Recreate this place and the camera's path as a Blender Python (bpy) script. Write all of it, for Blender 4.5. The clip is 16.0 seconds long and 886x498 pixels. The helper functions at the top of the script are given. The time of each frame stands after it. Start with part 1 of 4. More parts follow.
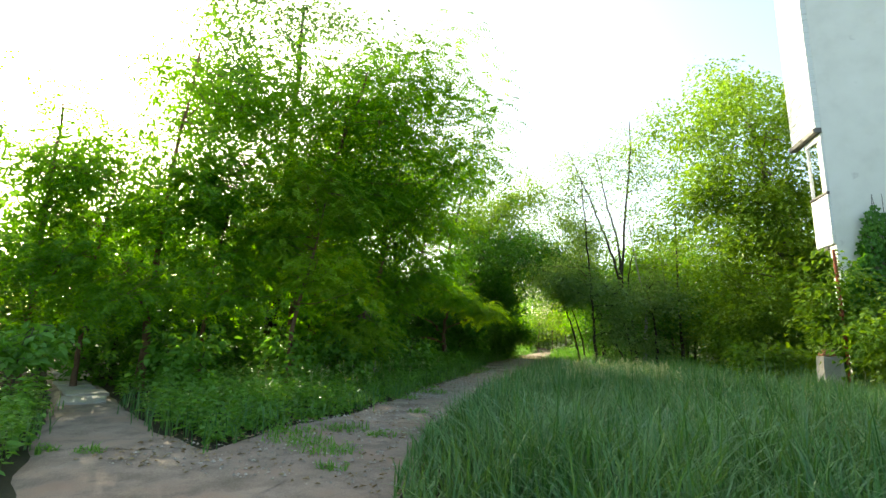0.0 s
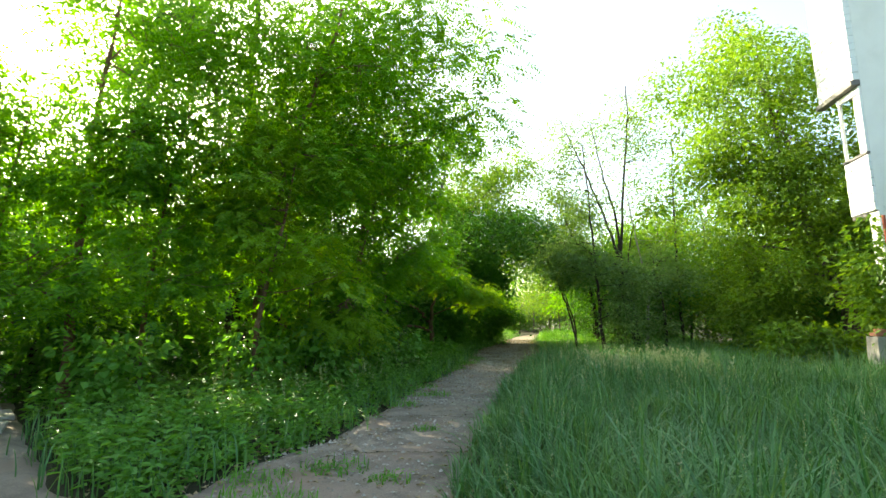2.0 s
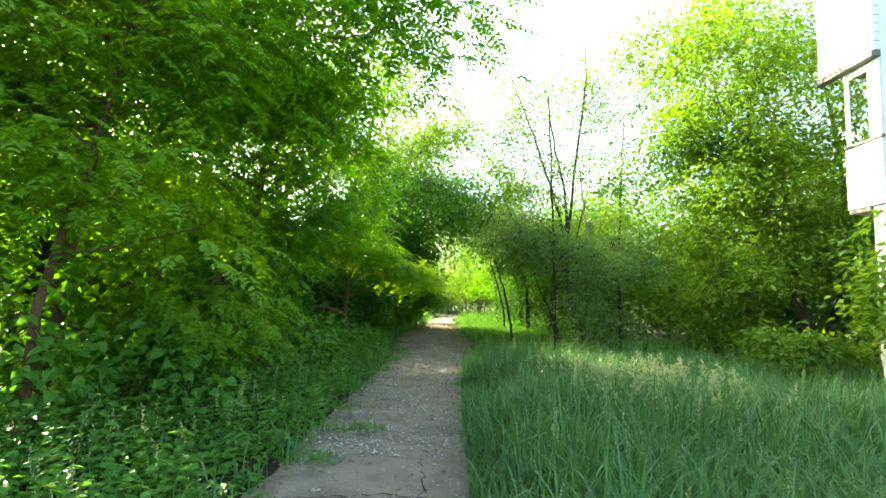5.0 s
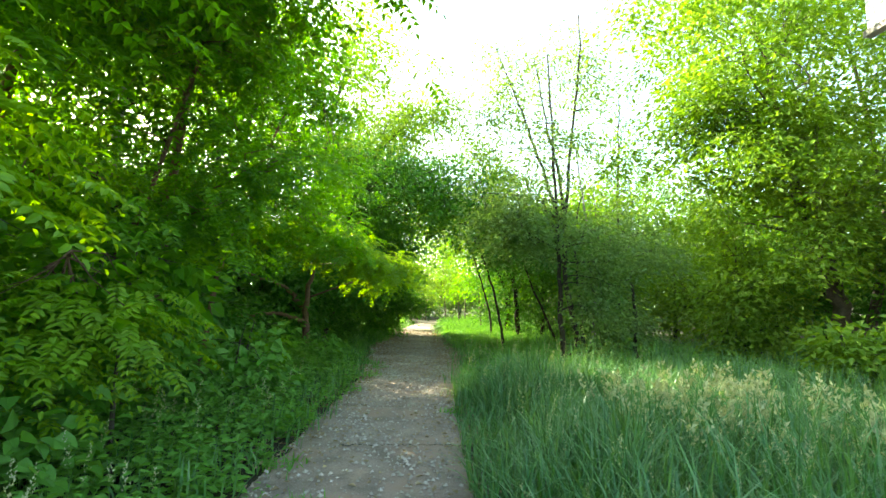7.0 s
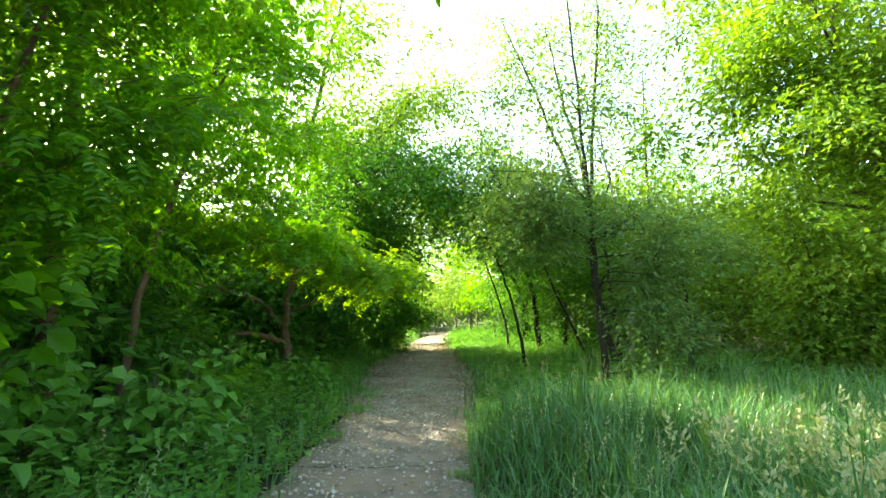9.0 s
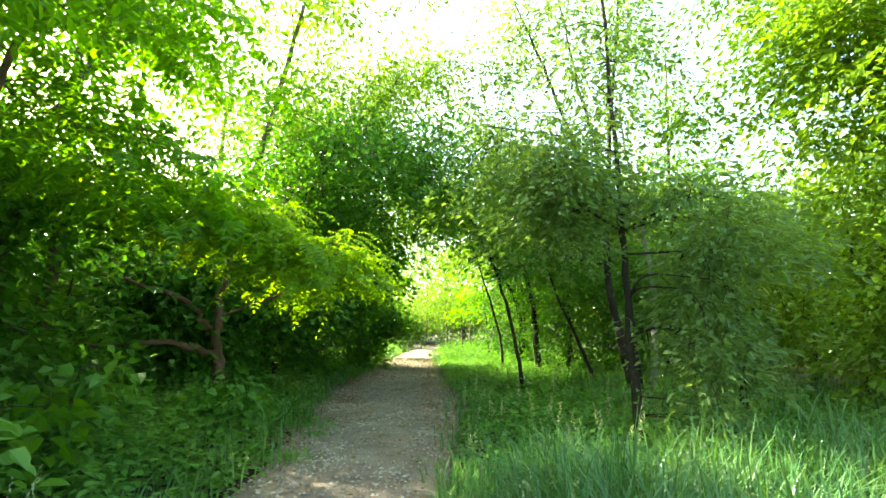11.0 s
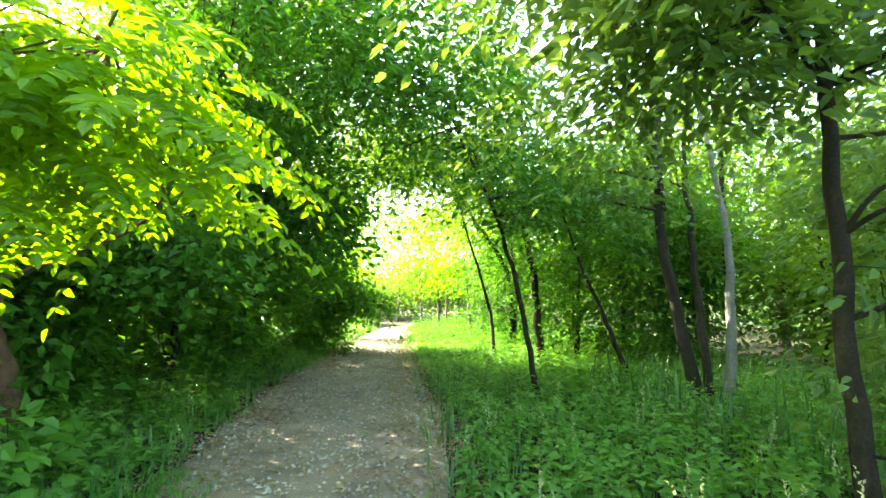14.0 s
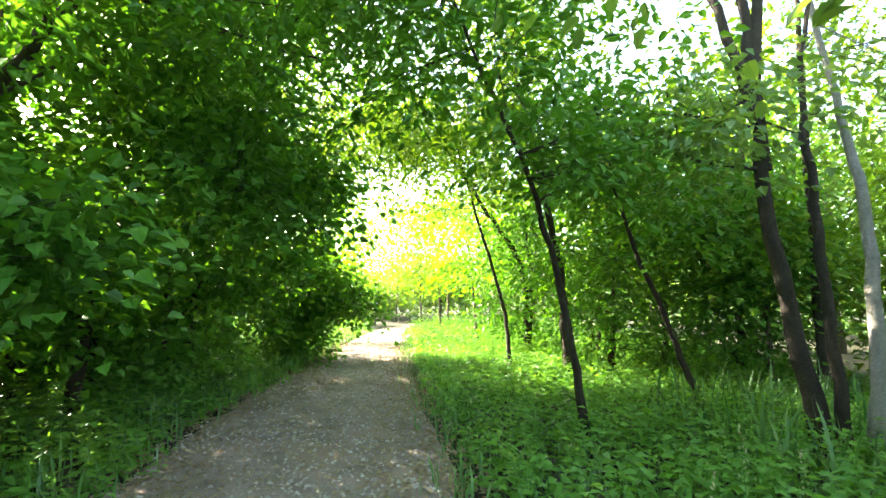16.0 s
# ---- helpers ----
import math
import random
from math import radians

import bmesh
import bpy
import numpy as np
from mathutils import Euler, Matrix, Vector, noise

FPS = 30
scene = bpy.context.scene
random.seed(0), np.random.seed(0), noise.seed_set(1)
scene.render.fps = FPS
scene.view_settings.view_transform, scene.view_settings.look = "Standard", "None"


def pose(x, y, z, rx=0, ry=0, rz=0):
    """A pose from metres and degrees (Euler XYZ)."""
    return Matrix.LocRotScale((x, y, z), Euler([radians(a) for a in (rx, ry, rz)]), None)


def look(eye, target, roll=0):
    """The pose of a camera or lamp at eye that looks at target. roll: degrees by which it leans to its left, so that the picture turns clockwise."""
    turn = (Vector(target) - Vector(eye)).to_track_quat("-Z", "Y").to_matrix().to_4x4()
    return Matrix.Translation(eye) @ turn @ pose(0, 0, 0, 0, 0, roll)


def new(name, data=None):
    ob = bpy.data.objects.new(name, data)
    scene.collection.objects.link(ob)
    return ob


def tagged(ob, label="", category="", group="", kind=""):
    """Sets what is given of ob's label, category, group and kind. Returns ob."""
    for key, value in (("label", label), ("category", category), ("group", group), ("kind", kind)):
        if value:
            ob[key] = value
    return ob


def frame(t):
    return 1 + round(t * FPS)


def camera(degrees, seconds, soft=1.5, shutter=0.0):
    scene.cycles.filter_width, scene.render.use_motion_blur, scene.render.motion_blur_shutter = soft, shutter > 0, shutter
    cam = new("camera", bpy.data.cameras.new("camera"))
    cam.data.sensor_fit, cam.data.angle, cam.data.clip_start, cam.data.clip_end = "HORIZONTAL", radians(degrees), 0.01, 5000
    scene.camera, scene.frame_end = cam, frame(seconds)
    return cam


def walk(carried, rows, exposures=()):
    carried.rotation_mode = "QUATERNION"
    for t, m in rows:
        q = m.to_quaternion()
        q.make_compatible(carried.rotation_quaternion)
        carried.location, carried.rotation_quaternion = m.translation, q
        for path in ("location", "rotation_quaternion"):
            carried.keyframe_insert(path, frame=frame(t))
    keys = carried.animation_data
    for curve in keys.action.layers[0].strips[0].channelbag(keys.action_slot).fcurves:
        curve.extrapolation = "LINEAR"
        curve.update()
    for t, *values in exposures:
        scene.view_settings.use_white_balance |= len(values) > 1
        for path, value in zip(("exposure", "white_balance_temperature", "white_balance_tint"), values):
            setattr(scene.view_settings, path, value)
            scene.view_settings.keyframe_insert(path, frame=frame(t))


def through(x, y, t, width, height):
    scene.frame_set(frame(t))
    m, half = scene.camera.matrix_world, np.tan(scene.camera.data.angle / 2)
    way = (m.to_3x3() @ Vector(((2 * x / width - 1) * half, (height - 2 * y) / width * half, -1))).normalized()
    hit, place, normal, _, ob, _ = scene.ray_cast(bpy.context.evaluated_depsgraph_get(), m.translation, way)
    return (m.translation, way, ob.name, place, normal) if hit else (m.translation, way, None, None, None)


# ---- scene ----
cam = camera(86.0, 16.0)
PATH = [
    (0, (2.878, 0.031, 1.354), (2.342, 1.925, 1.709), 1.1),
    (0.5, (2.559, 0.656, 1.393), (2.12, 2.586, 1.676), 2.2),
    (1, (2.39, 0.874, 1.457), (1.918, 2.805, 1.669), 1.4),
    (1.5, (2.11, 1.343, 1.478), (1.695, 3.28, 1.752), 0.7),
    (2, (1.826, 1.8, 1.491), (1.404, 3.733, 1.779), -0.6),
    (2.5, (1.466, 2.173, 1.498), (1.114, 4.125, 1.754), 0.7),
    (3, (1.327, 3.047, 1.551), (1.113, 5.015, 1.839), 1.2),
    (3.5, (1.16, 3.46, 1.62), (0.967, 5.431, 1.902), 0.7),
    (4, (0.884, 4.212, 1.561), (0.847, 6.195, 1.817), 2.5),
    (4.5, (0.797, 4.791, 1.543), (0.769, 6.779, 1.763), 2.1),
    (5, (0.695, 5.004, 1.682), (0.651, 6.994, 1.878), 2.2),
    (5.2, (0.67, 5.228, 1.722), (0.68, 7.22, 1.902), 2.7),
    (7.3, (0.518, 7.719, 1.504), (0.595, 9.702, 1.754), 0.4),
    (7.5, (0.533, 7.94, 1.49), (0.633, 9.919, 1.765), 0.2),
    (8, (0.594, 8.444, 1.488), (0.683, 10.425, 1.748), -0.6),
    (8.5, (0.657, 9.006, 1.535), (0.664, 10.987, 1.812), -0.9),
    (8.7, (0.659, 9.221, 1.543), (0.678, 11.204, 1.805), -1.3),
    (10.8, (0.926, 11.458, 1.521), (0.964, 13.428, 1.867), 0.6),
    (11, (0.96, 11.741, 1.519), (0.994, 13.715, 1.837), 0.7),
    (11.5, (1.056, 12.404, 1.54), (1.133, 14.397, 1.699), 1.4),
    (12, (1.092, 13.118, 1.495), (1.144, 15.106, 1.708), -0.1),
    (12.5, (0.993, 13.69, 1.483), (1.106, 15.673, 1.711), -0.8),
    (13, (0.972, 14.274, 1.486), (1.066, 16.256, 1.739), -0.5),
    (13.5, (0.932, 14.842, 1.477), (1.08, 16.826, 1.677), 1.1),
    (14, (0.981, 15.275, 1.505), (1.13, 17.258, 1.721), 0.4),
    (14.5, (0.957, 15.924, 1.457), (1.133, 17.903, 1.689), 0.8),
    (15, (0.98, 16.384, 1.448), (1.271, 18.352, 1.659), -0.3),
    (15.5, (1.053, 17.001, 1.466), (1.224, 18.985, 1.652), 0.1),
    (16, (1.041, 17.465, 1.498), (1.193, 19.448, 1.71), 0.4),
]
walk(cam, [(t, look(eye, target, roll)) for t, eye, target, roll in PATH], [(0.0, 1.9, 7500, 0), (3.5, 2.55, 7500, -4), (5.0, 2.8, 7500, -5), (8.0, 2.95, 7400, -5), (11.0, 3.15, 7500, -5), (13.0, 3.6, 7500, -4), (14.8, 3.9, 6900, 6), (16.0, 3.85, 6900, 12)])

# ---- world and sun ----
SUN_AZ = radians(55.0)      # to the left of the path's direction
SUN_EL = radians(27.0)
world = bpy.data.worlds.new("sky")
scene.world = world
world.use_nodes = True
wn = world.node_tree
wn.nodes.clear()
sky = wn.nodes.new("ShaderNodeTexSky")
sky.sky_type = 'NISHITA'
sky.sun_disc = False
sky.sun_elevation = SUN_EL
sky.sun_rotation = -SUN_AZ
sky.air_density, sky.dust_density, sky.ozone_density = 1.0, 3.0, 1.0
bg = wn.nodes.new("ShaderNodeBackground")
bg.inputs["Strength"].default_value = 0.15
wout = wn.nodes.new("ShaderNodeOutputWorld")
wn.links.new(sky.outputs[0], bg.inputs[0])
wn.links.new(bg.outputs[0], wout.inputs[0])
sun_data = bpy.data.lights.new("sun", 'SUN')
sun_data.energy = 5.0
sun_data.angle = radians(0.6)
sun_data.color = (1.0, 0.93, 0.80)
sun = new("sun", sun_data)
to_sun = Vector((-math.sin(SUN_AZ) * math.cos(SUN_EL), math.cos(SUN_AZ) * math.cos(SUN_EL), math.sin(SUN_EL)))
sun.matrix_world = look(to_sun * 60, (0, 0, 0))


# ---- materials ----
def material(name):
    m = bpy.data.materials.new(name)
    m.use_nodes = True
    nt = m.node_tree
    nt.nodes.clear()
    return m, nt, nt.nodes.new("ShaderNodeOutputMaterial")


def ramp(nt, source, stops):
    r = nt.nodes.new("ShaderNodeValToRGB")
    el = r.color_ramp.elements
    while len(el) < len(stops):
        el.new(0.5)
    for e, (p, c) in zip(el, stops):
        e.position, e.color = p, (*c, 1)
    nt.links.new(source, r.inputs[0])
    return r.outputs[0]


def noise_tex(nt, scale, detail=4, rough=0.6, coord="Object"):
    tc = nt.nodes.new("ShaderNodeTexCoord")
    n = nt.nodes.new("ShaderNodeTexNoise")
    n.inputs["Scale"].default_value, n.inputs["Detail"].default_value, n.inputs["Roughness"].default_value = scale, detail, rough
    nt.links.new(tc.outputs[coord], n.inputs["Vector"])
    return n.outputs["Fac"]


def mixc(nt, fac, a, b, mode='MIX'):
    m = nt.nodes.new("ShaderNodeMix")
    m.data_type, m.blend_type = 'RGBA', mode
    for sock, v in ((m.inputs[0], fac), (m.inputs[6], a), (m.inputs[7], b)):
        if isinstance(v, (int, float)):
            sock.default_value = v
        elif isinstance(v, tuple):
            sock.default_value = (*v, 1)
        else:
            nt.links.new(v, sock)
    return m.outputs[2]


def leaf_material(name, dark, mid, light, through=0.5, rough=0.45, glow=1.5):
    """Leaves: each island takes its own green; light passes through the blade."""
    m, nt, out = material(name)
    geo = nt.nodes.new("ShaderNodeNewGeometry")
    col = ramp(nt, geo.outputs["Random Per Island"], [(0.0, dark), (0.5, mid), (1.0, light)])
    patch = noise_tex(nt, 0.9, 3)
    col = mixc(nt, 0.5, col, ramp(nt, patch, [(0.3, dark), (0.7, light)]))
    p = nt.nodes.new("ShaderNodeBsdfPrincipled")
    nt.links.new(col, p.inputs["Base Color"])
    p.inputs["Roughness"].default_value = rough
    p.inputs["Specular IOR Level"].default_value = 0.35
    tr = nt.nodes.new("ShaderNodeBsdfTranslucent")
    # transmitted colour is yellowed and scaled up by glow to look sunlit
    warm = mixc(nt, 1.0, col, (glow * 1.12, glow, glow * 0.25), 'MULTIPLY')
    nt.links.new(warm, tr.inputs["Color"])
    mix = nt.nodes.new("ShaderNodeMixShader")
    mix.inputs[0].default_value = through
    nt.links.new(p.outputs[0], mix.inputs[1])
    nt.links.new(tr.outputs[0], mix.inputs[2])
    nt.links.new(mix.outputs[0], out.inputs[0])
    return m


def rough_material(name, stops, scale, fine, rough=0.85, bump=0.4, dist=0.02, extra=None):
    """A rough solid surface: two scales of noise in the colour, relief from the fine one."""
    m, nt, out = material(name)
    a, b = noise_tex(nt, scale, 5), noise_tex(nt, fine, 6, 0.7)
    add = nt.nodes.new("ShaderNodeMath")
    add.operation = 'MULTIPLY_ADD'
    nt.links.new(b, add.inputs[0])
    add.inputs[1].default_value = 0.5
    mul = nt.nodes.new("ShaderNodeMath")
    mul.operation = 'MULTIPLY'
    mul.inputs[1].default_value = 0.5
    nt.links.new(a, mul.inputs[0])
    nt.links.new(mul.outputs[0], add.inputs[2])
    col = ramp(nt, add.outputs[0], stops)
    p = nt.nodes.new("ShaderNodeBsdfPrincipled")
    p.inputs["Roughness"].default_value = rough
    p.inputs["Specular IOR Level"].default_value = 0.25
    if extra:
        spot = noise_tex(nt, extra[0], 5, 0.65)
        mask = ramp(nt, spot, [(extra[1], (0, 0, 0)), (extra[1] + extra[2], (1, 1, 1))])
        col = mixc(nt, mask, col, extra[3])
    nt.links.new(col, p.inputs["Base Color"])
    bm_node = nt.nodes.new("ShaderNodeBump")
    bm_node.inputs["Strength"].default_value, bm_node.inputs["Distance"].default_value = bump, dist
    nt.links.new(b, bm_node.inputs["Height"])
    nt.links.new(bm_node.outputs[0], p.inputs["Normal"])
    nt.links.new(p.outputs[0], out.inputs[0])
    return m


# high glow puts sunny brightness into locust leaves that stand shaded
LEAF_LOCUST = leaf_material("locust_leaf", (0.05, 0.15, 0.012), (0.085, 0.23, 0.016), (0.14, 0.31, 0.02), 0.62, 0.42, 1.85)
# lit copy of the locust leaf, its sunlit brightness held in the colour
LEAF_BRIGHT = leaf_material("lit_locust_leaf", (0.11, 0.24, 0.015), (0.16, 0.32, 0.018), (0.22, 0.38, 0.025), 0.55)
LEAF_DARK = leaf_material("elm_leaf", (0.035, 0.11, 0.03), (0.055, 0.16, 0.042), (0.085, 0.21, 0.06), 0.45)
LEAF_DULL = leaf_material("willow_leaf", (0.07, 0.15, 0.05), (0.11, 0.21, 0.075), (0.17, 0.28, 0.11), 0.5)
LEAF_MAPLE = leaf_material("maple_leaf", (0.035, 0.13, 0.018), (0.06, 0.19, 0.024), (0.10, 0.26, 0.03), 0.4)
# sunlight put into the colour: lighter, yellower green for trees in sun
LEAF_SUNNY = leaf_material("sunlit_leaf", (0.085, 0.19, 0.02), (0.135, 0.27, 0.025), (0.20, 0.34, 0.04), 0.5, 0.45, 1.25)
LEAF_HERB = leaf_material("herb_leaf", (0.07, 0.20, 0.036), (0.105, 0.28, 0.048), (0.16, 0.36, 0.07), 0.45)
# distance haze is put into this leaf colour, a duller, bluer green
LEAF_FAR = leaf_material("hazy_far_leaf", (0.07, 0.15, 0.045), (0.10, 0.20, 0.06), (0.14, 0.26, 0.085), 0.45, 0.45, 1.2)
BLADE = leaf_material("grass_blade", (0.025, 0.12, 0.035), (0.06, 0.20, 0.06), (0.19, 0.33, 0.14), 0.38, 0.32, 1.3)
SEED = leaf_material("seed_head", (0.34, 0.38, 0.2), (0.42, 0.46, 0.26), (0.52, 0.55, 0.36), 0.3, 0.7, 1.0)
DEAD = leaf_material("dry_litter", (0.16, 0.11, 0.06), (0.26, 0.19, 0.11), (0.40, 0.32, 0.20), 0.1, 0.8, 1.0)
BLOSSOM = leaf_material("white_blossom", (0.60, 0.62, 0.50), (0.70, 0.72, 0.60), (0.78, 0.80, 0.70), 0.4, 0.6, 1.0)
BARK = rough_material("grey_bark", [(0.3, (0.05, 0.04, 0.03)), (0.5, (0.10, 0.085, 0.065)), (0.75, (0.19, 0.165, 0.13))], 6, 45, 0.9, 0.9, 0.03)
BARK_RED = rough_material("reddish_bark", [(0.3, (0.09, 0.05, 0.032)), (0.5, (0.17, 0.10, 0.065)), (0.75, (0.28, 0.18, 0.12))], 6, 45, 0.9, 0.9, 0.03)
BARK_PALE = rough_material("pale_bark", [(0.3, (0.12, 0.115, 0.10)), (0.5, (0.22, 0.21, 0.185)), (0.75, (0.34, 0.33, 0.30))], 5, 40, 0.85, 0.8, 0.02)
BARK_DARK = rough_material("dark_bark", [(0.3, (0.022, 0.018, 0.014)), (0.5, (0.045, 0.036, 0.028)), (0.75, (0.085, 0.07, 0.055))], 6, 45, 0.9, 0.9, 0.03)
SOIL = rough_material("soil", [(0.3, (0.022, 0.02, 0.012)), (0.5, (0.04, 0.038, 0.02)), (0.75, (0.05, 0.06, 0.022))], 1.2, 25, 0.95, 0.6, 0.03)
ASPHALT = rough_material("worn_asphalt", [(0.34, (0.12, 0.092, 0.072)), (0.5, (0.25, 0.20, 0.16)), (0.66, (0.40, 0.335, 0.28))], 2.2, 70, 0.9, 0.6, 0.015,
                         (1.1, 0.50, 0.14, (0.28, 0.20, 0.15)))
GRAVEL_MAT = leaf_material("limestone_chips", (0.14, 0.115, 0.09), (0.29, 0.25, 0.205), (0.54, 0.49, 0.43), 0.0, 0.9, 1.0)
CONCRETE = rough_material("old_concrete", [(0.3, (0.26, 0.24, 0.21)), (0.5, (0.40, 0.37, 0.33)), (0.75, (0.52, 0.49, 0.45))], 3, 40, 0.9, 0.5, 0.01)
# grey noise patches paint dappled tree shade onto the white stucco
STUCCO = rough_material("white_stucco", [(0.3, (0.66, 0.65, 0.62)), (0.5, (0.78, 0.77, 0.74)), (0.75, (0.85, 0.84, 0.82))], 1.5, 60, 0.9, 0.3, 0.01,
                        (2.2, 0.66, 0.10, (0.50, 0.47, 0.46)))
BOARD = rough_material("white_board", [(0.3, (0.60, 0.62, 0.62)), (0.5, (0.74, 0.76, 0.76)), (0.75, (0.80, 0.81, 0.81))], 2, 50, 0.7, 0.2, 0.004)
# dark version of the boards: balcony shade is put into their colour
SHADOW_BOARD = rough_material("shaded_timber", [(0.3, (0.10, 0.09, 0.085)), (0.5, (0.17, 0.16, 0.15)), (0.75, (0.25, 0.235, 0.22))], 4, 50, 0.85, 0.4, 0.006)
RUST = rough_material("rusty_red_paint", [(0.3, (0.20, 0.05, 0.03)), (0.5, (0.33, 0.08, 0.045)), (0.75, (0.40, 0.15, 0.09))], 5, 60, 0.7, 0.4, 0.004)
BRICK = rough_material("red_brick", [(0.3, (0.25, 0.10, 0.06)), (0.5, (0.36, 0.16, 0.10)), (0.75, (0.45, 0.24, 0.17))], 6, 60, 0.9, 0.5, 0.006)
ROOF = rough_material("roof_sheet", [(0.3, (0.16, 0.15, 0.15)), (0.5, (0.22, 0.21, 0.20)), (0.75, (0.28, 0.27, 0.26))], 3, 40, 0.8, 0.3, 0.01)


def glass_material():
    m, nt, out = material("window_glass")
    p = nt.nodes.new("ShaderNodeBsdfPrincipled")
    p.inputs["Base Color"].default_value = (0.02, 0.025, 0.025, 1)
    p.inputs["Roughness"].default_value = 0.05
    nt.links.new(p.outputs[0], out.inputs[0])
    return m


GLASS = glass_material()


# ---- mesh tools ----
class Soup:
    """Vertices and faces of one mesh, gathered in arrays."""

    def __init__(self):
        self.v, self.q, self.t, self.n = [], [], [], 0

    def add(self, verts, quads=None, tris=None):
        verts = np.asarray(verts, float).reshape(-1, 3)
        if quads is not None and len(quads):
            self.q.append(np.asarray(quads, int) + self.n)
        if tris is not None and len(tris):
            self.t.append(np.asarray(tris, int) + self.n)
        self.v.append(verts)
        self.n += len(verts)

    def mesh(self, name, mat, smooth=False):
        me = bpy.data.meshes.new(name)
        v = np.concatenate(self.v) if self.v else np.zeros((0, 3))
        faces = []
        if self.q:
            faces += np.concatenate(self.q).tolist()
        if self.t:
            faces += np.concatenate(self.t).tolist()
        me.from_pydata(v.tolist(), [], faces)
        me.materials.append(mat)
        if smooth:
            me.polygons.foreach_set("use_smooth", np.ones(len(me.polygons), bool))
        me.update()
        return me


def unit(a):
    return a / np.maximum(np.linalg.norm(a, axis=-1, keepdims=True), 1e-9)


def rnd_dir(rng, n):
    return unit(rng.normal(size=(n, 3)))


def blades(soup, p, d, nrm, length, width, shape="kite", fold=0.18, droop=0.12):
    """Leaf blades, folded along the midrib. p base, d along, nrm up, per leaf."""
    n = len(p)
    if n == 0:
        return
    d = unit(d)
    s = unit(np.cross(d, nrm))
    u = np.cross(s, d)
    L, W = np.reshape(length, (-1, 1)) * np.ones((n, 1)), np.reshape(width, (-1, 1)) * np.ones((n, 1))
    tip = p + d * L - u * L * droop
    if shape == "kite":
        mid = p + d * L * 0.42
        a, b = mid + s * W * 0.5 + u * W * fold, mid - s * W * 0.5 + u * W * fold
        v = np.stack([p, b, tip, a], 1).reshape(-1, 3)
        k = np.arange(n)[:, None] * 4
        soup.add(v, tris=np.concatenate([k + [0, 1, 2], k + [0, 2, 3]]))
    else:
        m1, m2 = p + d * L * 0.25, p + d * L * 0.65 - u * L * droop * 0.4
        w1, w2 = (0.44, 0.42) if shape == "oval" else (0.5, 0.36)
        v = np.stack([p, m1 - s * W * w1 + u * W * fold, m2 - s * W * w2 + u * W * fold, tip,
                      m2 + s * W * w2 + u * W * fold, m1 + s * W * w1 + u * W * fold], 1).reshape(-1, 3)
        k = np.arange(n)[:, None] * 6
        soup.add(v, quads=np.concatenate([k + [0, 1, 2, 3], k + [0, 3, 4, 5]]))


def fronds(soup, rng, p, d, length, pairs=6, leaflet=0.055, shape="kite", droop=0.5):
    """Pinnate leaves: pairs of leaflets along a drooping stalk."""
    n = len(p)
    d = unit(d)
    up = np.array([0, 0, 1.0])
    s = unit(np.cross(d, up) + 1e-6)
    L = np.reshape(length, (-1, 1)) * np.ones((n, 1))
    for j in range(pairs + 1):
        t = (j + 0.8) / (pairs + 0.8)
        c = p + d * L * t - up * L * droop * t * t
        tang = unit(d - up * 2 * droop * t)
        nrm = np.cross(s, tang)
        size = leaflet * (0.75 + 0.5 * math.sin(math.pi * min(t, 0.9))) * rng.uniform(0.85, 1.15, n)
        if j == pairs:
            blades(soup, c, tang, nrm, size, size * 0.5, shape)
            continue
        for sg in (-1, 1):
            dd = unit(s * sg + tang * 0.45 - nrm * 0.18 + rng.normal(size=(n, 3)) * 0.14)
            blades(soup, c, dd, nrm + rng.normal(size=(n, 3)) * 0.2, size, size * 0.48, shape)


def tube(soup, pts, radii, sides=7, rng=None, wobble=0.0):
    pts = np.asarray(pts, float)
    n = len(pts)
    tan = np.gradient(pts, axis=0)
    tan = unit(tan)
    ref = np.array([0.3, 1.0, 0.1])
    s = unit(np.cross(tan, ref))
    w = np.cross(tan, s)
    ang = np.linspace(0, 2 * math.pi, sides, endpoint=False)
    ring = np.cos(ang)[None, :, None] * s[:, None] + np.sin(ang)[None, :, None] * w[:, None]
    r = np.asarray(radii, float)[:, None, None] * np.ones((n, sides, 1))
    if rng is not None and wobble:
        r = r * (1 + rng.normal(size=(1, sides, 1)) * wobble + rng.normal(size=(n, sides, 1)) * wobble * 0.6)
    v = pts[:, None] + ring * r
    i, j = np.meshgrid(np.arange(n - 1), np.arange(sides), indexing="ij")
    i, j = i.ravel(), j.ravel()
    k = (j + 1) % sides
    q = np.stack([i * sides + j, i * sides + k, (i + 1) * sides + k, (i + 1) * sides + j], 1)
    soup.add(v.reshape(-1, 3), quads=q)


def spline(ctrl, n=24):
    """A smooth line through the control points."""
    c = np.asarray(ctrl, float)
    if len(c) == 2:
        return c[0] + (c[1] - c[0]) * np.linspace(0, 1, n)[:, None]
    c = np.vstack([2 * c[0] - c[1], c, 2 * c[-1] - c[-2]])
    out = []
    m = len(c) - 3
    for t in np.linspace(0, m - 1e-6, n):
        i = int(t)
        f = t - i
        a, b, cc, d = c[i], c[i + 1], c[i + 2], c[i + 3]
        out.append(0.5 * (2 * b + (cc - a) * f + (2 * a - 5 * b + 4 * cc - d) * f * f + (3 * b - a - 3 * cc + d) * f ** 3))
    return np.array(out)


def part(name, data, parent, label=""):
    ob = new(name, data)
    ob.parent = parent
    if label:
        tagged(ob, label)
    return ob


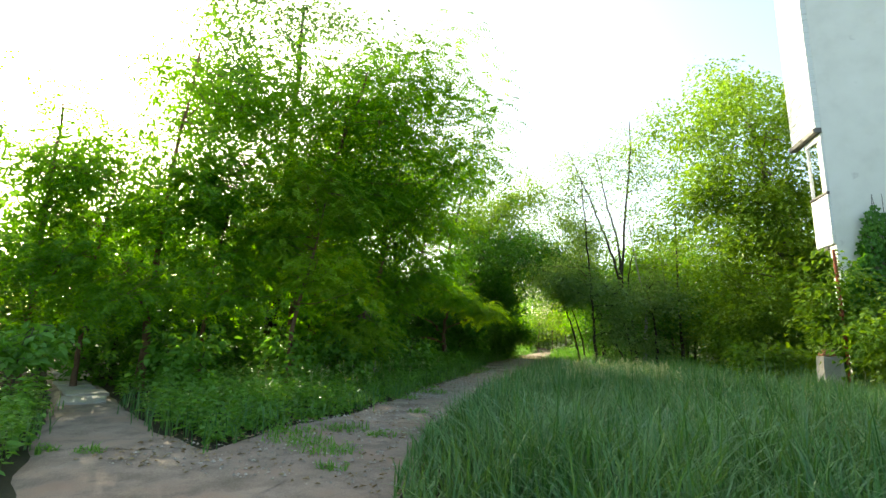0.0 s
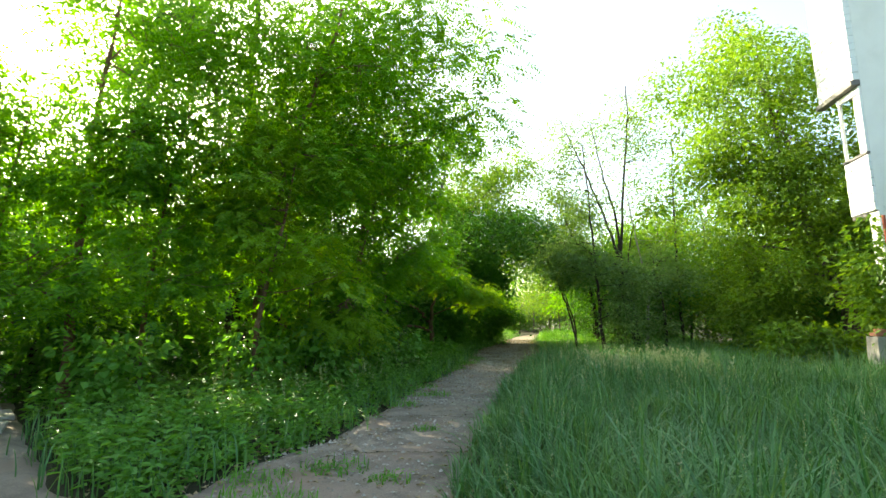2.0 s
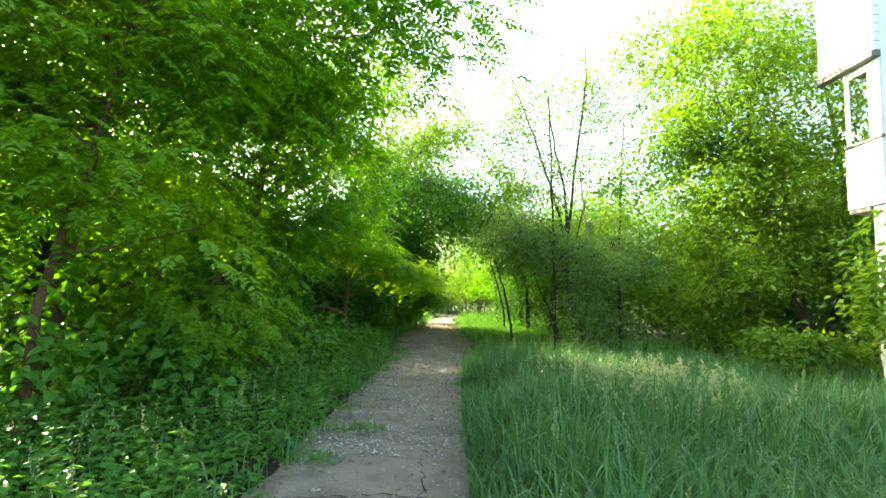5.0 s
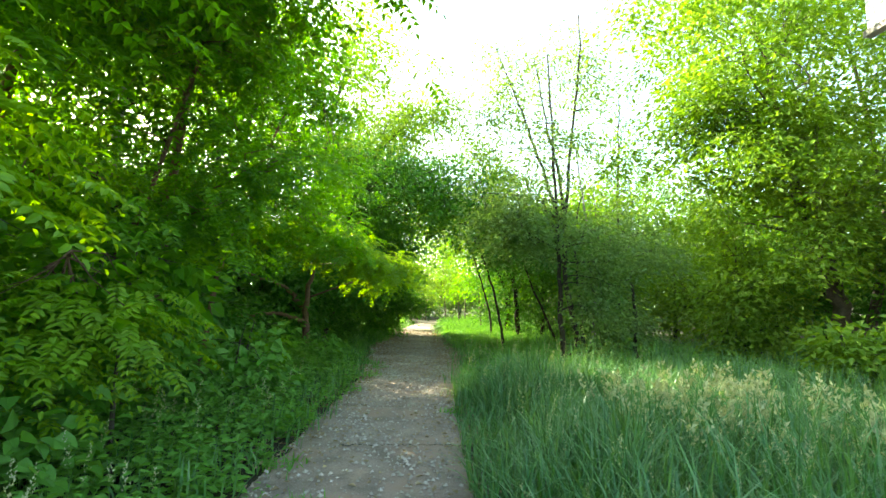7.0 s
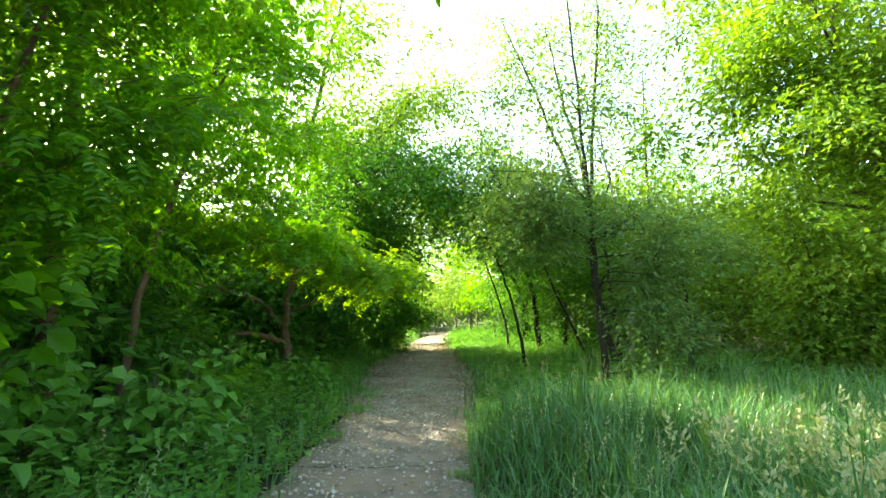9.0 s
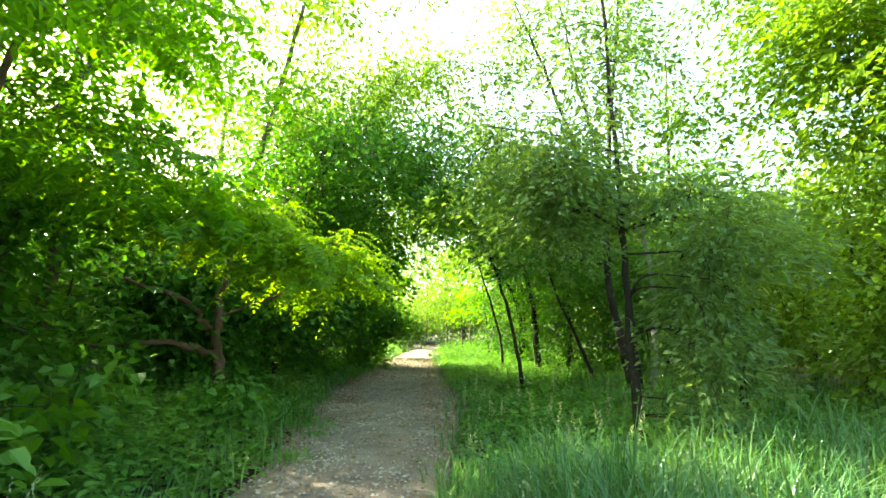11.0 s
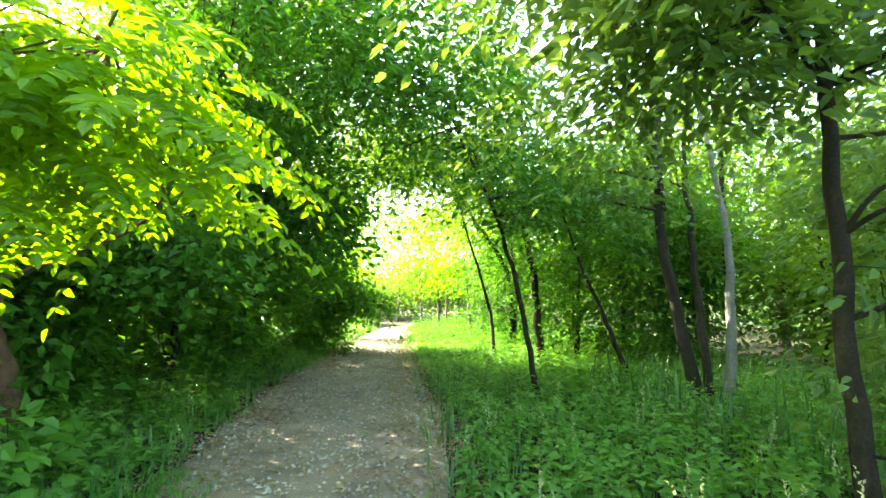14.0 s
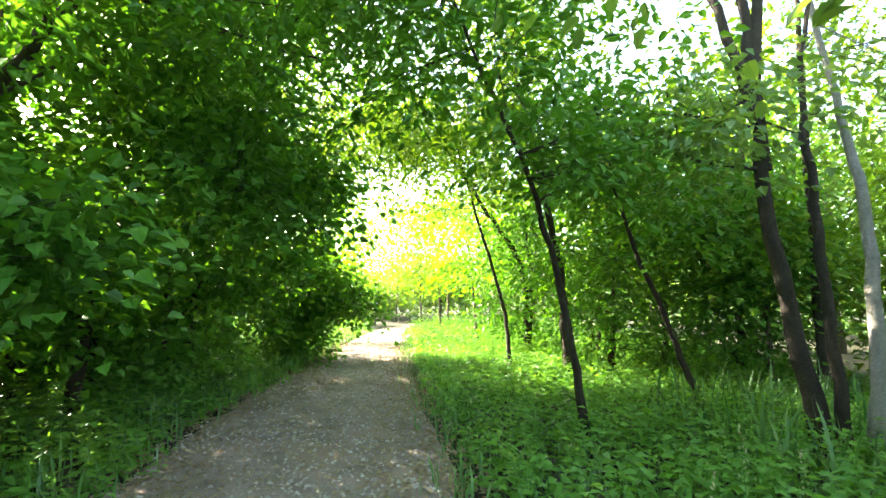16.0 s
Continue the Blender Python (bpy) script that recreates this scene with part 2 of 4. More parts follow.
def box_bm(bm, x0, y0, z0, x1, y1, z1):
    vs = [bm.verts.new(c) for c in ((x0, y0, z0), (x1, y0, z0), (x1, y1, z0), (x0, y1, z0), (x0, y0, z1), (x1, y0, z1), (x1, y1, z1), (x0, y1, z1))]
    for f in ((0, 3, 2, 1), (4, 5, 6, 7), (0, 1, 5, 4), (1, 2, 6, 5), (2, 3, 7, 6), (3, 0, 4, 7)):
        bm.faces.new([vs[i] for i in f])


def bm_mesh(name, bm, mat):
    me = bpy.data.meshes.new(name)
    bm.to_mesh(me)
    bm.free()
    me.materials.append(mat)
    return me


def box_mesh(name, mat, *dims, bevel=0.0):
    bm = bmesh.new()
    box_bm(bm, *dims)
    if bevel:
        bmesh.ops.bevel(bm, geom=list(bm.edges), offset=bevel, segments=1, affect='EDGES')
    return bm_mesh(name, bm, mat)


def clump_centres(rng, lobes):
    out = []
    for c, r, n in lobes:
        u = rnd_dir(rng, n * 3) * (rng.uniform(0.1, 1.0, (n * 3, 1)) ** 0.5)
        ph = rng.uniform(0, 50, 3)
        lump = np.array([noise.noise(Vector(q * 1.6 + ph)) for q in unit(u)])
        hole = np.array([noise.noise(Vector(q * np.asarray(r) * 0.75 + ph)) for q in u])
        u = u * (1.0 + 0.75 * lump[:, None])
        u = u[hole > -0.06][:n]
        out.append(np.asarray(c) + u * np.asarray(r))
    return np.concatenate(out)


def foliage(soup, rng, centres, kind, per, size, spread):
    """Sprays of leaves round each centre."""
    c = np.repeat(centres, per, axis=0)
    n = len(c)
    off = np.clip(rng.normal(size=(n, 3)), -1.7, 1.7) * np.array([spread, spread, spread * 0.45])
    out = unit(off * np.array([1, 1, 0.4]) + rng.normal(size=(n, 3)) * spread * 0.5)
    p = c + off
    p[:, 2] -= 0.35 * (off[:, 0] ** 2 + off[:, 1] ** 2) / max(spread, 1e-3)
    p[:, 2] = np.maximum(p[:, 2], 0.06)
    if kind == "pin":
        fronds(soup, rng, p, out * [1, 1, 0.35] + [0, 0, 0.05], rng.uniform(0.75, 1.25, n) * size, 5, size * 0.24)
    elif kind == "pin_near":
        fronds(soup, rng, p, out * [1, 1, 0.35] + [0, 0, 0.05], rng.uniform(0.75, 1.25, n) * size, 7, size * 0.19, "oval", 0.55)
    else:
        nrm = unit(np.array([0, 0, 1.0]) + rng.normal(size=(n, 3)) * 0.55)
        L = size * rng.uniform(0.65, 1.3, n)
        blades(soup, p, out - [0, 0, 0.35], nrm, L, L * (0.6 if kind == "leaf" else 0.52 if kind == "oval" else 0.8), "kite" if kind == "leaf" else "ovate" if kind == "broad" else "oval")


def tree(label, stems, radius, lobes, kind="leaf", per=40, size=0.13, spread=0.35, leaf=None, bark=None, seed=1, limbs=1.0, name="tree", group="", sides=8, dens=1.0):
    """A tree: one or more stems as lines of points, limbs and twigs to every clump of the crown."""
    rng = np.random.default_rng(seed)
    root = new(name)
    root.location = tuple(stems[0][0])
    origin = np.array(stems[0][0], float)
    tagged(root, label, "tree" if name == "tree" else name, group)
    wood, crown = Soup(), Soup()
    lines = []
    for k, st in enumerate(stems):
        line = spline(st, 22)
        line[1:-1] += rng.normal(size=(20, 3)) * radius * 0.18
        r0 = radius * (1 if k == 0 else 0.6)
        rr = r0 * (1 - 0.78 * np.linspace(0, 1, 22)) + r0 * (0.45 if k == 0 else 0.0) * np.exp(-np.linspace(0, 1, 22) * 28)
        line[0, 2] -= 0.12
        tube(wood, line - origin, rr, sides, rng, 0.06)
        lines.append(np.c_[line, rr])
    nodes = np.concatenate(lines)
    cen = clump_centres(rng, lobes)
    per = int(per * dens)
    size = size * 1.1
    # people walk here: twigs are kept off the trodden way
    free = ~((cen[:, 0] > 0.1) & (cen[:, 0] < 1.75) & (cen[:, 2] < 2.9) & (cen[:, 1] < 18.9))
    cen = cen[free]
    # limbs
    nl = max(3, int(len(cen) * 0.07 * limbs))
    pick = cen[rng.permutation(len(cen))[:nl]]
    extra = [nodes]
    for q in pick:
        low = nodes[nodes[:, 2] < q[2] + 0.1]
        low = low if len(low) > 3 else nodes
        w = np.linalg.norm(low[:, :3] - q, axis=1) + rng.uniform(0, 1.0, len(low))
        b = low[np.argmin(w)]
        mid = (b[:3] + q) / 2 + rng.normal(size=3) * 0.15 * np.linalg.norm(q - b[:3]) * np.array([1, 1, 0.6]) + [0, 0, 0.1]
        ln = spline([b[:3], mid, q], 9)
        rr = np.linspace(max(b[3] * 0.4, 0.008), 0.006, 9)
        tube(wood, ln - origin, rr, 5)
        extra.append(np.c_[ln, rr])
    allw = np.concatenate(extra)
    for q in cen:
        dd = np.linalg.norm(allw[:, :3] - q, axis=1)
        b = allw[np.argmin(dd)]
        if dd.min() > 0.12:
            mid = (b[:3] + q) / 2 + rng.normal(size=3) * 0.06
            tube(wood, np.array([b[:3], mid, q]) - origin, [min(b[3] * 0.7, 0.012), 0.006, 0.003], 3)
    foliage(crown, rng, cen - origin, kind, per, size, spread)
    part("trunk", wood.mesh("trunk", bark, True), root)
    part("crown", crown.mesh("crown", leaf), root)
    return root


def path_left(y):
    return float(np.interp(y, [-6, 0, 2.0, 3.5, 4.2, 6.6, 7.6, 8.6, 12, 17, 20, 23, 29, 38, 42, 46], [2.2, 0.6, -0.4, -0.9, -1.3, -1.3, -0.9, -0.95, -0.95, -0.85, -1.1, -1.35, -1.2, -0.8, -0.2, 1.2]))


def path_right(y):
    return float(np.interp(y, [-6, 0, 2.0, 4.0, 6.4, 12, 16, 20, 22, 24, 30, 38, 42, 46], [7.0, 4.2, 2.6, 1.4, 0.95, 0.95, 1.05, 1.4, 1.5, 1.3, 1.1, 1.0, 1.3, 2.6]))


def branch_half(x):
    """The side path that leaves to the left: its middle and half width at x."""
    mid = float(np.interp(-x, [0, 2.5, 6, 14, 20], [3.2, 4.6, 7.1, 12.6, 16.5]))
    half = float(np.interp(-x, [0, 2.5, 6, 14], [1.3, 0.85, 0.6, 0.6]))
    return mid, half


def on_path(x, y, m=0.0):
    if path_left(y) - m < x < path_right(y) + m:
        return True
    if x < 0.5:
        mid, half = branch_half(x)
        return abs(y - mid) < half + m
    return False

# ---- ground ----
def bumps(x, y):
    return 0.035 * noise.noise(Vector((x * 0.35, y * 0.35, 3.1))) + 0.012 * noise.noise(Vector((x * 1.9, y * 1.9, 7.0)))



def build_ground():
    s = Soup()
    xs = np.concatenate([[-900, -300, -120, -60, -35], np.arange(-22, 24.1, 0.5), [35, 60, 120, 300, 900]])
    ys = np.concatenate([[-900, -300, -120, -50, -20], np.arange(-8, 60.1, 0.5), [75, 100, 150, 300, 900]])
    v = [(x, y, -0.03 + bumps(x, y) * (0.4 if on_path(x, y, 0.4) else 1.0)) for y in ys for x in xs]
    nx = len(xs)
    q = [(j * nx + i, j * nx + i + 1, (j + 1) * nx + i + 1, (j + 1) * nx + i) for j in range(len(ys) - 1) for i in range(nx - 1)]
    s.add(v, quads=q)
    tagged(new("ground", s.mesh("ground", SOIL, True)), "dark earth between grass and undergrowth", "ground", kind="structure")


build_ground()


def build_path():
    """The worn footpath and its side path, one ragged sheet each."""
    s = Soup()
    rng = np.random.default_rng(5)
    ys = np.arange(-6, 46.01, 0.2)
    m = 12
    v = []
    for y in ys:
        l = path_left(y) + 0.10 * noise.noise(Vector((y * 1.7, 0, 0))) + 0.05 * noise.noise(Vector((y * 5, 4, 0)))
        r = path_right(y) + 0.08 * noise.noise(Vector((y * 1.7, 9, 0))) + 0.05 * noise.noise(Vector((y * 5, 14, 0)))
        for k in range(m):
            f = k / (m - 1)
            x = l + (r - l) * f
            edge = -0.05 if k in (0, m - 1) else 0.0
            v.append((x, y, 0.022 + edge + 0.4 * bumps(x, y) + 0.008 * noise.noise(Vector((x * 4, y * 4, 0)))))
    n = len(ys)
    s.add(v, quads=[(j * m + i, j * m + i + 1, (j + 1) * m + i + 1, (j + 1) * m + i) for j in range(n - 1) for i in range(m - 1)])
    tagged(new("path", s.mesh("path", ASPHALT, True)), "worn grey-brown footpath with cracks and loose chips", "path", kind="structure")
    s = Soup()
    xs = np.arange(0.3, -18.01, -0.2)
    v = []
    for x in xs:
        mid, half = branch_half(x)
        half += 0.10 * noise.noise(Vector((x * 1.6, 3, 0)))
        for k in range(8):
            f = k / 7
            y = mid - half + 2 * half * f
            v.append((x, y, 0.028 + (-0.06 if k in (0, 7) else 0) + 0.4 * bumps(x, y)))
    s.add(v, quads=[(j * 8 + i, (j + 1) * 8 + i, (j + 1) * 8 + i + 1, j * 8 + i + 1)[::-1] for j in range(len(xs) - 1) for i in range(7)])
    tagged(new("side_path", s.mesh("side_path", ASPHALT, True)), "narrow worn side path leading under dark trees", "path", kind="structure")


build_path()


# ---- grass and herbs ----
def scatter(rng, n, x0, x1, y0, y1, keep):
    x, y = rng.uniform(x0, x1, n), rng.uniform(y0, y1, n)
    ok = np.array([keep(a, b) for a, b in zip(x, y)], bool)
    return x[ok], y[ok]


def grass_blades(soup, rng, x, y, height, width=0.009, bend=0.45):
    """Bent blades of three joints."""
    n = len(x)
    h = height * rng.uniform(0.55, 1.2, n)
    a = rng.uniform(0, 2 * math.pi, n)
    lean = rng.uniform(0.1, 1.0, n) * bend
    dx, dy = np.cos(a), np.sin(a)
    z0 = np.zeros(n) - 0.02
    w = width * rng.uniform(0.6, 1.4, n)
    sx, sy = -dy * w, dx * w
    rows = []
    for t, ww in ((0, 1.0), (0.4, 1.0), (0.75, 0.75), (1.0, 0.1)):
        o = h * lean * t * t
        zz = z0 + h * (t - 0.35 * lean * t * t * t)
        rows.append(np.stack([x + dx * o - sx * ww, y + dy * o - sy * ww, zz], 1))
        rows.append(np.stack([x + dx * o + sx * ww, y + dy * o + sy * ww, zz], 1))
    v = np.stack(rows, 1).reshape(-1, 3)
    k = np.arange(n)[:, None] * 8
    soup.add(v, quads=np.concatenate([k + [0, 1, 3, 2], k + [2, 3, 5, 4], k + [4, 5, 7, 6]]))


def field_height(x, y):
    e = np.clip((x - np.array([path_right(b) for b in y])) / 0.9, 0, 1)
    patch = np.array([noise.noise(Vector((a * 0.5, b * 0.5, 0))) for a, b in zip(x, y)])
    tuft = np.array([noise.noise(Vector((a * 2.1, b * 2.1, 5))) for a, b in zip(x, y)])
    return (0.33 + 0.36 * e) * (1 + 0.5 * patch + 0.45 * tuft)


def build_grass():
    rng = np.random.default_rng(11)
    s = Soup()
    x, y = scatter(rng, 62000, 0.9, 11, 2.6, 16.5, lambda a, b: not on_path(a, b, -0.06) and a - path_right(b) < 9 and (a < 4.5 or rng.random() < 0.75))
    grass_blades(s, rng, x, y, field_height(x, y), 0.0062, 0.95)
    x, y = scatter(rng, 3500, 0.9, 10, 3.0, 13.0, lambda a, b: not on_path(a, b, 0.1))
    grass_blades(s, rng, x, y, field_height(x, y) * 1.25, 0.0065, 1.1)
    x, y = scatter(rng, 10000, 4, 20, 8, 24, lambda a, b: True)
    grass_blades(s, rng, x, y, field_height(x, y) * 0.9, 0.012, 0.6)
    tagged(new("meadow_grass", s.mesh("meadow_grass", BLADE)), "tall lush green meadow grass bending over", "grass", kind="stuff")
    s = Soup()
    x, y = scatter(rng, 14000, 0.7, 7, 15, 40, lambda a, b: not on_path(a, b, -0.35 * rng.random() ** 2) and (a < 3 or rng.random() < 0.6))
    grass_blades(s, rng, x, y, 0.28, 0.008, 0.7)
    x, y = scatter(rng, 12000, -5.5, -0.2, 4, 40, lambda a, b: not on_path(a, b, -0.35 * rng.random() ** 2))
    grass_blades(s, rng, x, y, 0.38, 0.008, 0.6)
    tagged(new("verge_grass", s.mesh("verge_grass", BLADE)), "shaded green grass along the path verges", "grass", kind="stuff")


build_grass()


def herbs(soup, rng, x, y, height, leaf, per, shape="ovate"):
    """Leafy stalks: pairs of ovate leaves up a thin stem."""
    n = len(x)
    h = height * rng.uniform(0.5, 1.2, n)
    lean = rng.normal(size=(n, 2)) * 0.12
    for k in range(per):
        t = (k + 1) / per
        a = rng.uniform(0, 2 * math.pi, n)
        p = np.stack([x + lean[:, 0] * h * t, y + lean[:, 1] * h * t, h * t], 1)
        for turn in (0, math.pi):
            d = np.stack([np.cos(a + turn), np.sin(a + turn), rng.uniform(-0.3, 0.35, n)], 1)
            size = leaf * rng.uniform(0.6, 1.25, n) * (1.1 - 0.45 * t)
            blades(soup, p + d * 0.02, d, np.array([0, 0, 1.0]) + rng.normal(size=(n, 3)) * 0.25, size, size * 0.62, shape, 0.12, 0.2)
    base = np.stack([x, y, np.zeros(n)], 1)
    top = np.stack([x + lean[:, 0] * h, y + lean[:, 1] * h, h], 1)
    blades(soup, base, top - base, np.tile([1.0, 0.2, 0], (n, 1)), h, np.full(n, 0.008), "kite", 0.0, 0.0)


def build_herbs():
    rng = np.random.default_rng(23)

    def left(a, b):
        return not on_path(a, b, 0.05) and a < path_left(b) + 0.02 and (a > path_left(b) - 2.6 or rng.random() < 0.35)

    s = Soup()
    x, y = scatter(rng, 10500, -6.5, 0.2, 4.5, 30, left)
    d = np.array([path_left(b) - a for a, b in zip(x, y)])
    herbs(s, rng, x, y, 0.16 + 0.40 * np.clip(d / 1.2, 0, 1), 0.125, 4)
    x, y = scatter(rng, 6000, -4, 1.0, 5.0, 30, lambda a, b: -0.28 < path_left(b) - a < 0.35 and noise.noise(Vector((a * 1.3, b * 1.3, 8))) > 0.02 + 0.8 * max(0.0, a - path_left(b)))
    herbs(s, rng, x, y, 0.12, 0.08, 3)
    x, y = scatter(rng, 900, -7, -2.2, 1.2, 5.5, lambda a, b: not on_path(a, b, 0.05) and b < branch_half(a)[0])
    herbs(s, rng, x, y, 0.55, 0.12, 5)
    tagged(new("nettles", s.mesh("nettles", LEAF_HERB)), "dense green nettles and broad-leaved weeds by the path", "weeds", kind="stuff")
    s = Soup()
    x, y = scatter(rng, 6500, 1.2, 9, 16.0, 32, lambda a, b: a > path_right(b) + 0.15)
    d = np.array([a - path_right(b) for a, b in zip(x, y)])
    herbs(s, rng, x, y, 0.14 + 0.24 * np.clip(d / 2.0, 0, 1), 0.14, 4, "kite")
    x, y = scatter(rng, 2600, 0.8, 10, 30, 48, lambda a, b: a > path_right(b) + 0.15)
    herbs(s, rng, x, y, 0.5, 0.16, 4, "kite")
    x, y = scatter(rng, 1600, -9, -1, 29, 48, lambda a, b: a < path_left(b) - 0.1)
    herbs(s, rng, x, y, 0.55, 0.16, 4, "kite")
    tagged(new("woodland_herbs", s.mesh("woodland_herbs", LEAF_HERB)), "leafy green woodland herbs under the trees", "weeds", kind="stuff")


build_herbs()


# ---- trees ----
def ell(x, y, z, rx, ry, rz, n):
    return ((x, y, z), (rx, ry, rz), n)


# beside the path on the right
tree("slim dark tree with dense dull-green leaves and trailing shoots", [[(3.5, 17.8, 0), (3.45, 17.8, 1.2), (3.4, 17.75, 2.6), (3.3, 17.7, 4.5), (3.15, 17.6, 7.2)]], 0.068,
     [ell(3.2, 17.4, 3.1, 1.8, 1.0, 1.2, 130), ell(2.6, 17.2, 3.3, 0.7, 0.7, 0.7, 36), ell(3.3, 17.6, 5.2, 0.8, 0.8, 1.5, 20), ell(4.0, 17.4, 2.2, 0.7, 0.7, 1.2, 34), ell(4.0, 17.0, 1.1, 0.35, 0.35, 0.9, 16)],
     "oval", 62, 0.08, 0.26, LEAF_DULL, BARK_DARK, 101)
tree("small dull-green tree beside a slim dark one", [[(5.6, 19.0, 0), (5.6, 19.0, 1.6), (5.4, 19.1, 3.4)]], 0.06,
     [ell(5.5, 19.0, 2.7, 1.3, 0.8, 1.1, 80), ell(5.5, 18.9, 1.3, 1.0, 0.6, 0.8, 34)], "oval", 46, 0.095, 0.32, LEAF_DULL, BARK_DARK, 107)
tree("thin leaning young tree arching over the path", [[(3.0, 22.6, 0), (2.85, 22.5, 0.8), (2.6, 22.4, 1.9), (2.25, 22.2, 2.9), (1.7, 22.0, 4.0), (1.2, 21.9, 5.2)]], 0.052,
     [ell(1.7, 22, 4.4, 1.6, 1.6, 1.1, 46), ell(2.8, 22.2, 3.4, 1.2, 1.2, 0.7, 26), ell(0.6, 22, 5.2, 1.2, 1.3, 0.8, 26)],
     "oval", 45, 0.115, 0.32, LEAF_MAPLE, BARK_DARK, 102, group="leaning saplings")
tree("thin leaning sapling with light green leaves", [[(3.25, 27.4, 0), (3.05, 27.3, 1.4), (2.5, 27.2, 3.2), (1.9, 27, 5.2)]], 0.05,
     [ell(2.2, 27, 4.6, 1.5, 1.4, 1.2, 46)], "leaf", 36, 0.13, 0.36, LEAF_SUNNY, BARK_DARK, 103, group="leaning saplings")
tree("thin leaning sapling with light green leaves", [[(5.1, 23.8, 0), (4.65, 23.65, 0.9), (3.95, 23.45, 2.4), (3.5, 23.3, 3.9)]], 0.055,
     [ell(3.8, 23.6, 3.9, 1.5, 1.4, 1.0, 48), ell(4.6, 23.9, 3.0, 1.0, 0.9, 0.6, 20)], "leaf", 36, 0.13, 0.36, LEAF_MAPLE, BARK_DARK, 104, group="leaning saplings")
tree("tall dark-barked forked tree with sparse feathery top leaves", [[(5.25, 22.05, 0), (5.05, 22.1, 1.0), (4.85, 22.1, 2.2), (4.82, 22.15, 3.6), (5.0, 22.2, 6.0), (5.4, 22.3, 9.2), (5.5, 22.5, 11.4)],
     [(4.82, 22.1, 3.0), (4.5, 22.3, 4.9), (3.9, 22.5, 6.8), (3.38, 22.6, 8.4), (2.7, 22.7, 10.2)], [(4.85, 22.15, 3.8), (4.7, 22.3, 5.6), (4.3, 22.4, 7.6), (3.95, 22.5, 9.8)], [(5.3, 21.9, 0.1), (5.12, 21.85, 2.2), (5.05, 21.85, 3.6), (5.3, 21.8, 5.2)]], 0.105,
     [ell(5.3, 22.6, 9.4, 1.6, 1.2, 2.0, 64), ell(3.6, 22.7, 8.6, 1.7, 1.0, 1.9, 64), ell(4.4, 22.0, 3.5, 1.2, 0.9, 0.6, 26), ell(5.9, 21.9, 4.2, 0.9, 0.8, 0.8, 14)], "leaf", 36, 0.11, 0.34, LEAF_DULL, BARK_DARK, 105, limbs=3.0)
tree("pale smooth-barked tree leaning beside a dark one", [[(5.45, 21.75, 0), (5.6, 21.8, 1.2), (5.68, 21.9, 2.6), (5.5, 22.0, 4.0), (5.2, 22.1, 6.5)]], 0.085,
     [ell(5.9, 22.6, 6.8, 1.8, 1.6, 1.3, 34), ell(7.0, 22.4, 5.0, 1.0, 1.0, 0.7, 14)], "leaf", 32, 0.10, 0.34, LEAF_SUNNY, BARK_PALE, 106)
for k, (bx, by, tx, h) in enumerate([(5.8, 29.1, 5.9, 6), (7.3, 25.3, 6.9, 6.5), (7.3, 33.5, 7.5, 7), (2.7, 40, 2.2, 6.5), (3.6, 34.5, 3.0, 6), (4.6, 38, 5.2, 7), (6.2, 36.5, 6.0, 7), (8.6, 29.0, 8.4, 7), (9.5, 34.0, 9.2, 8), (1.9, 43.5, 1.5, 6), (-2.6, 40.5, -1.8, 6), (-0.8, 46.5, -0.6, 6.5), (-3.4, 35.5, -2.6, 5), (0.4, 49.5, 0.3, 9), (-3.2, 44.5, -3.0, 8), (3.6, 46.5, 3.4, 8.5)]):
    tree("slender young tree in the bright clearing", [[(bx, by, 0), ((bx + tx) / 2 + 0.08, by, h * 0.4), (tx, by + 0.2, h)]], 0.06,
         [ell(tx, by, h * 0.8, 1.8, 1.8, 1.6, 56), ell(tx + 0.2, by, h * 0.45, 1.5, 1.5, 1.1, 34)], "leaf", 26, 0.165, 0.42, LEAF_SUNNY if k % 2 else LEAF_LOCUST, BARK, 120 + k, group="clearing trees")

# beyond the meadow on the right
tree("large twin-stemmed ash with bright sunlit leaves", [[(11.4, 19.2, 0), (10.9, 19.2, 2.2), (10.2, 19.3, 4.6), (9.4, 19.5, 9.5)], [(11.5, 19.2, 0.1), (12.1, 19.2, 2.4), (12.4, 19.3, 5), (12.0, 19.6, 10)]], 0.24,
     [ell(9.0, 19.4, 9.2, 3.1, 2.6, 3.2, 250), ell(8.3, 19.4, 5.6, 2.4, 1.9, 1.8, 130), ell(10.4, 18.8, 5.2, 2.0, 1.6, 1.5, 80), ell(11.6, 19.2, 7.4, 2.0, 2.0, 2.8, 90), ell(10.4, 18.2, 3.4, 1.8, 1.2, 1.0, 46)], "leaf", 56, 0.13, 0.40, LEAF_SUNNY, BARK, 140, dens=1.3)
tree("slender half-bare tree with sparse feathery leaves", [[(7.5, 24.5, 0), (7.5, 24.5, 5.0), (7.7, 24.6, 9.6)]], 0.08,
     [ell(7.6, 24.6, 7.6, 1.3, 1.1, 2.2, 34)], "leaf", 30, 0.105, 0.30, LEAF_DARK, BARK_DARK, 142, limbs=3.0)
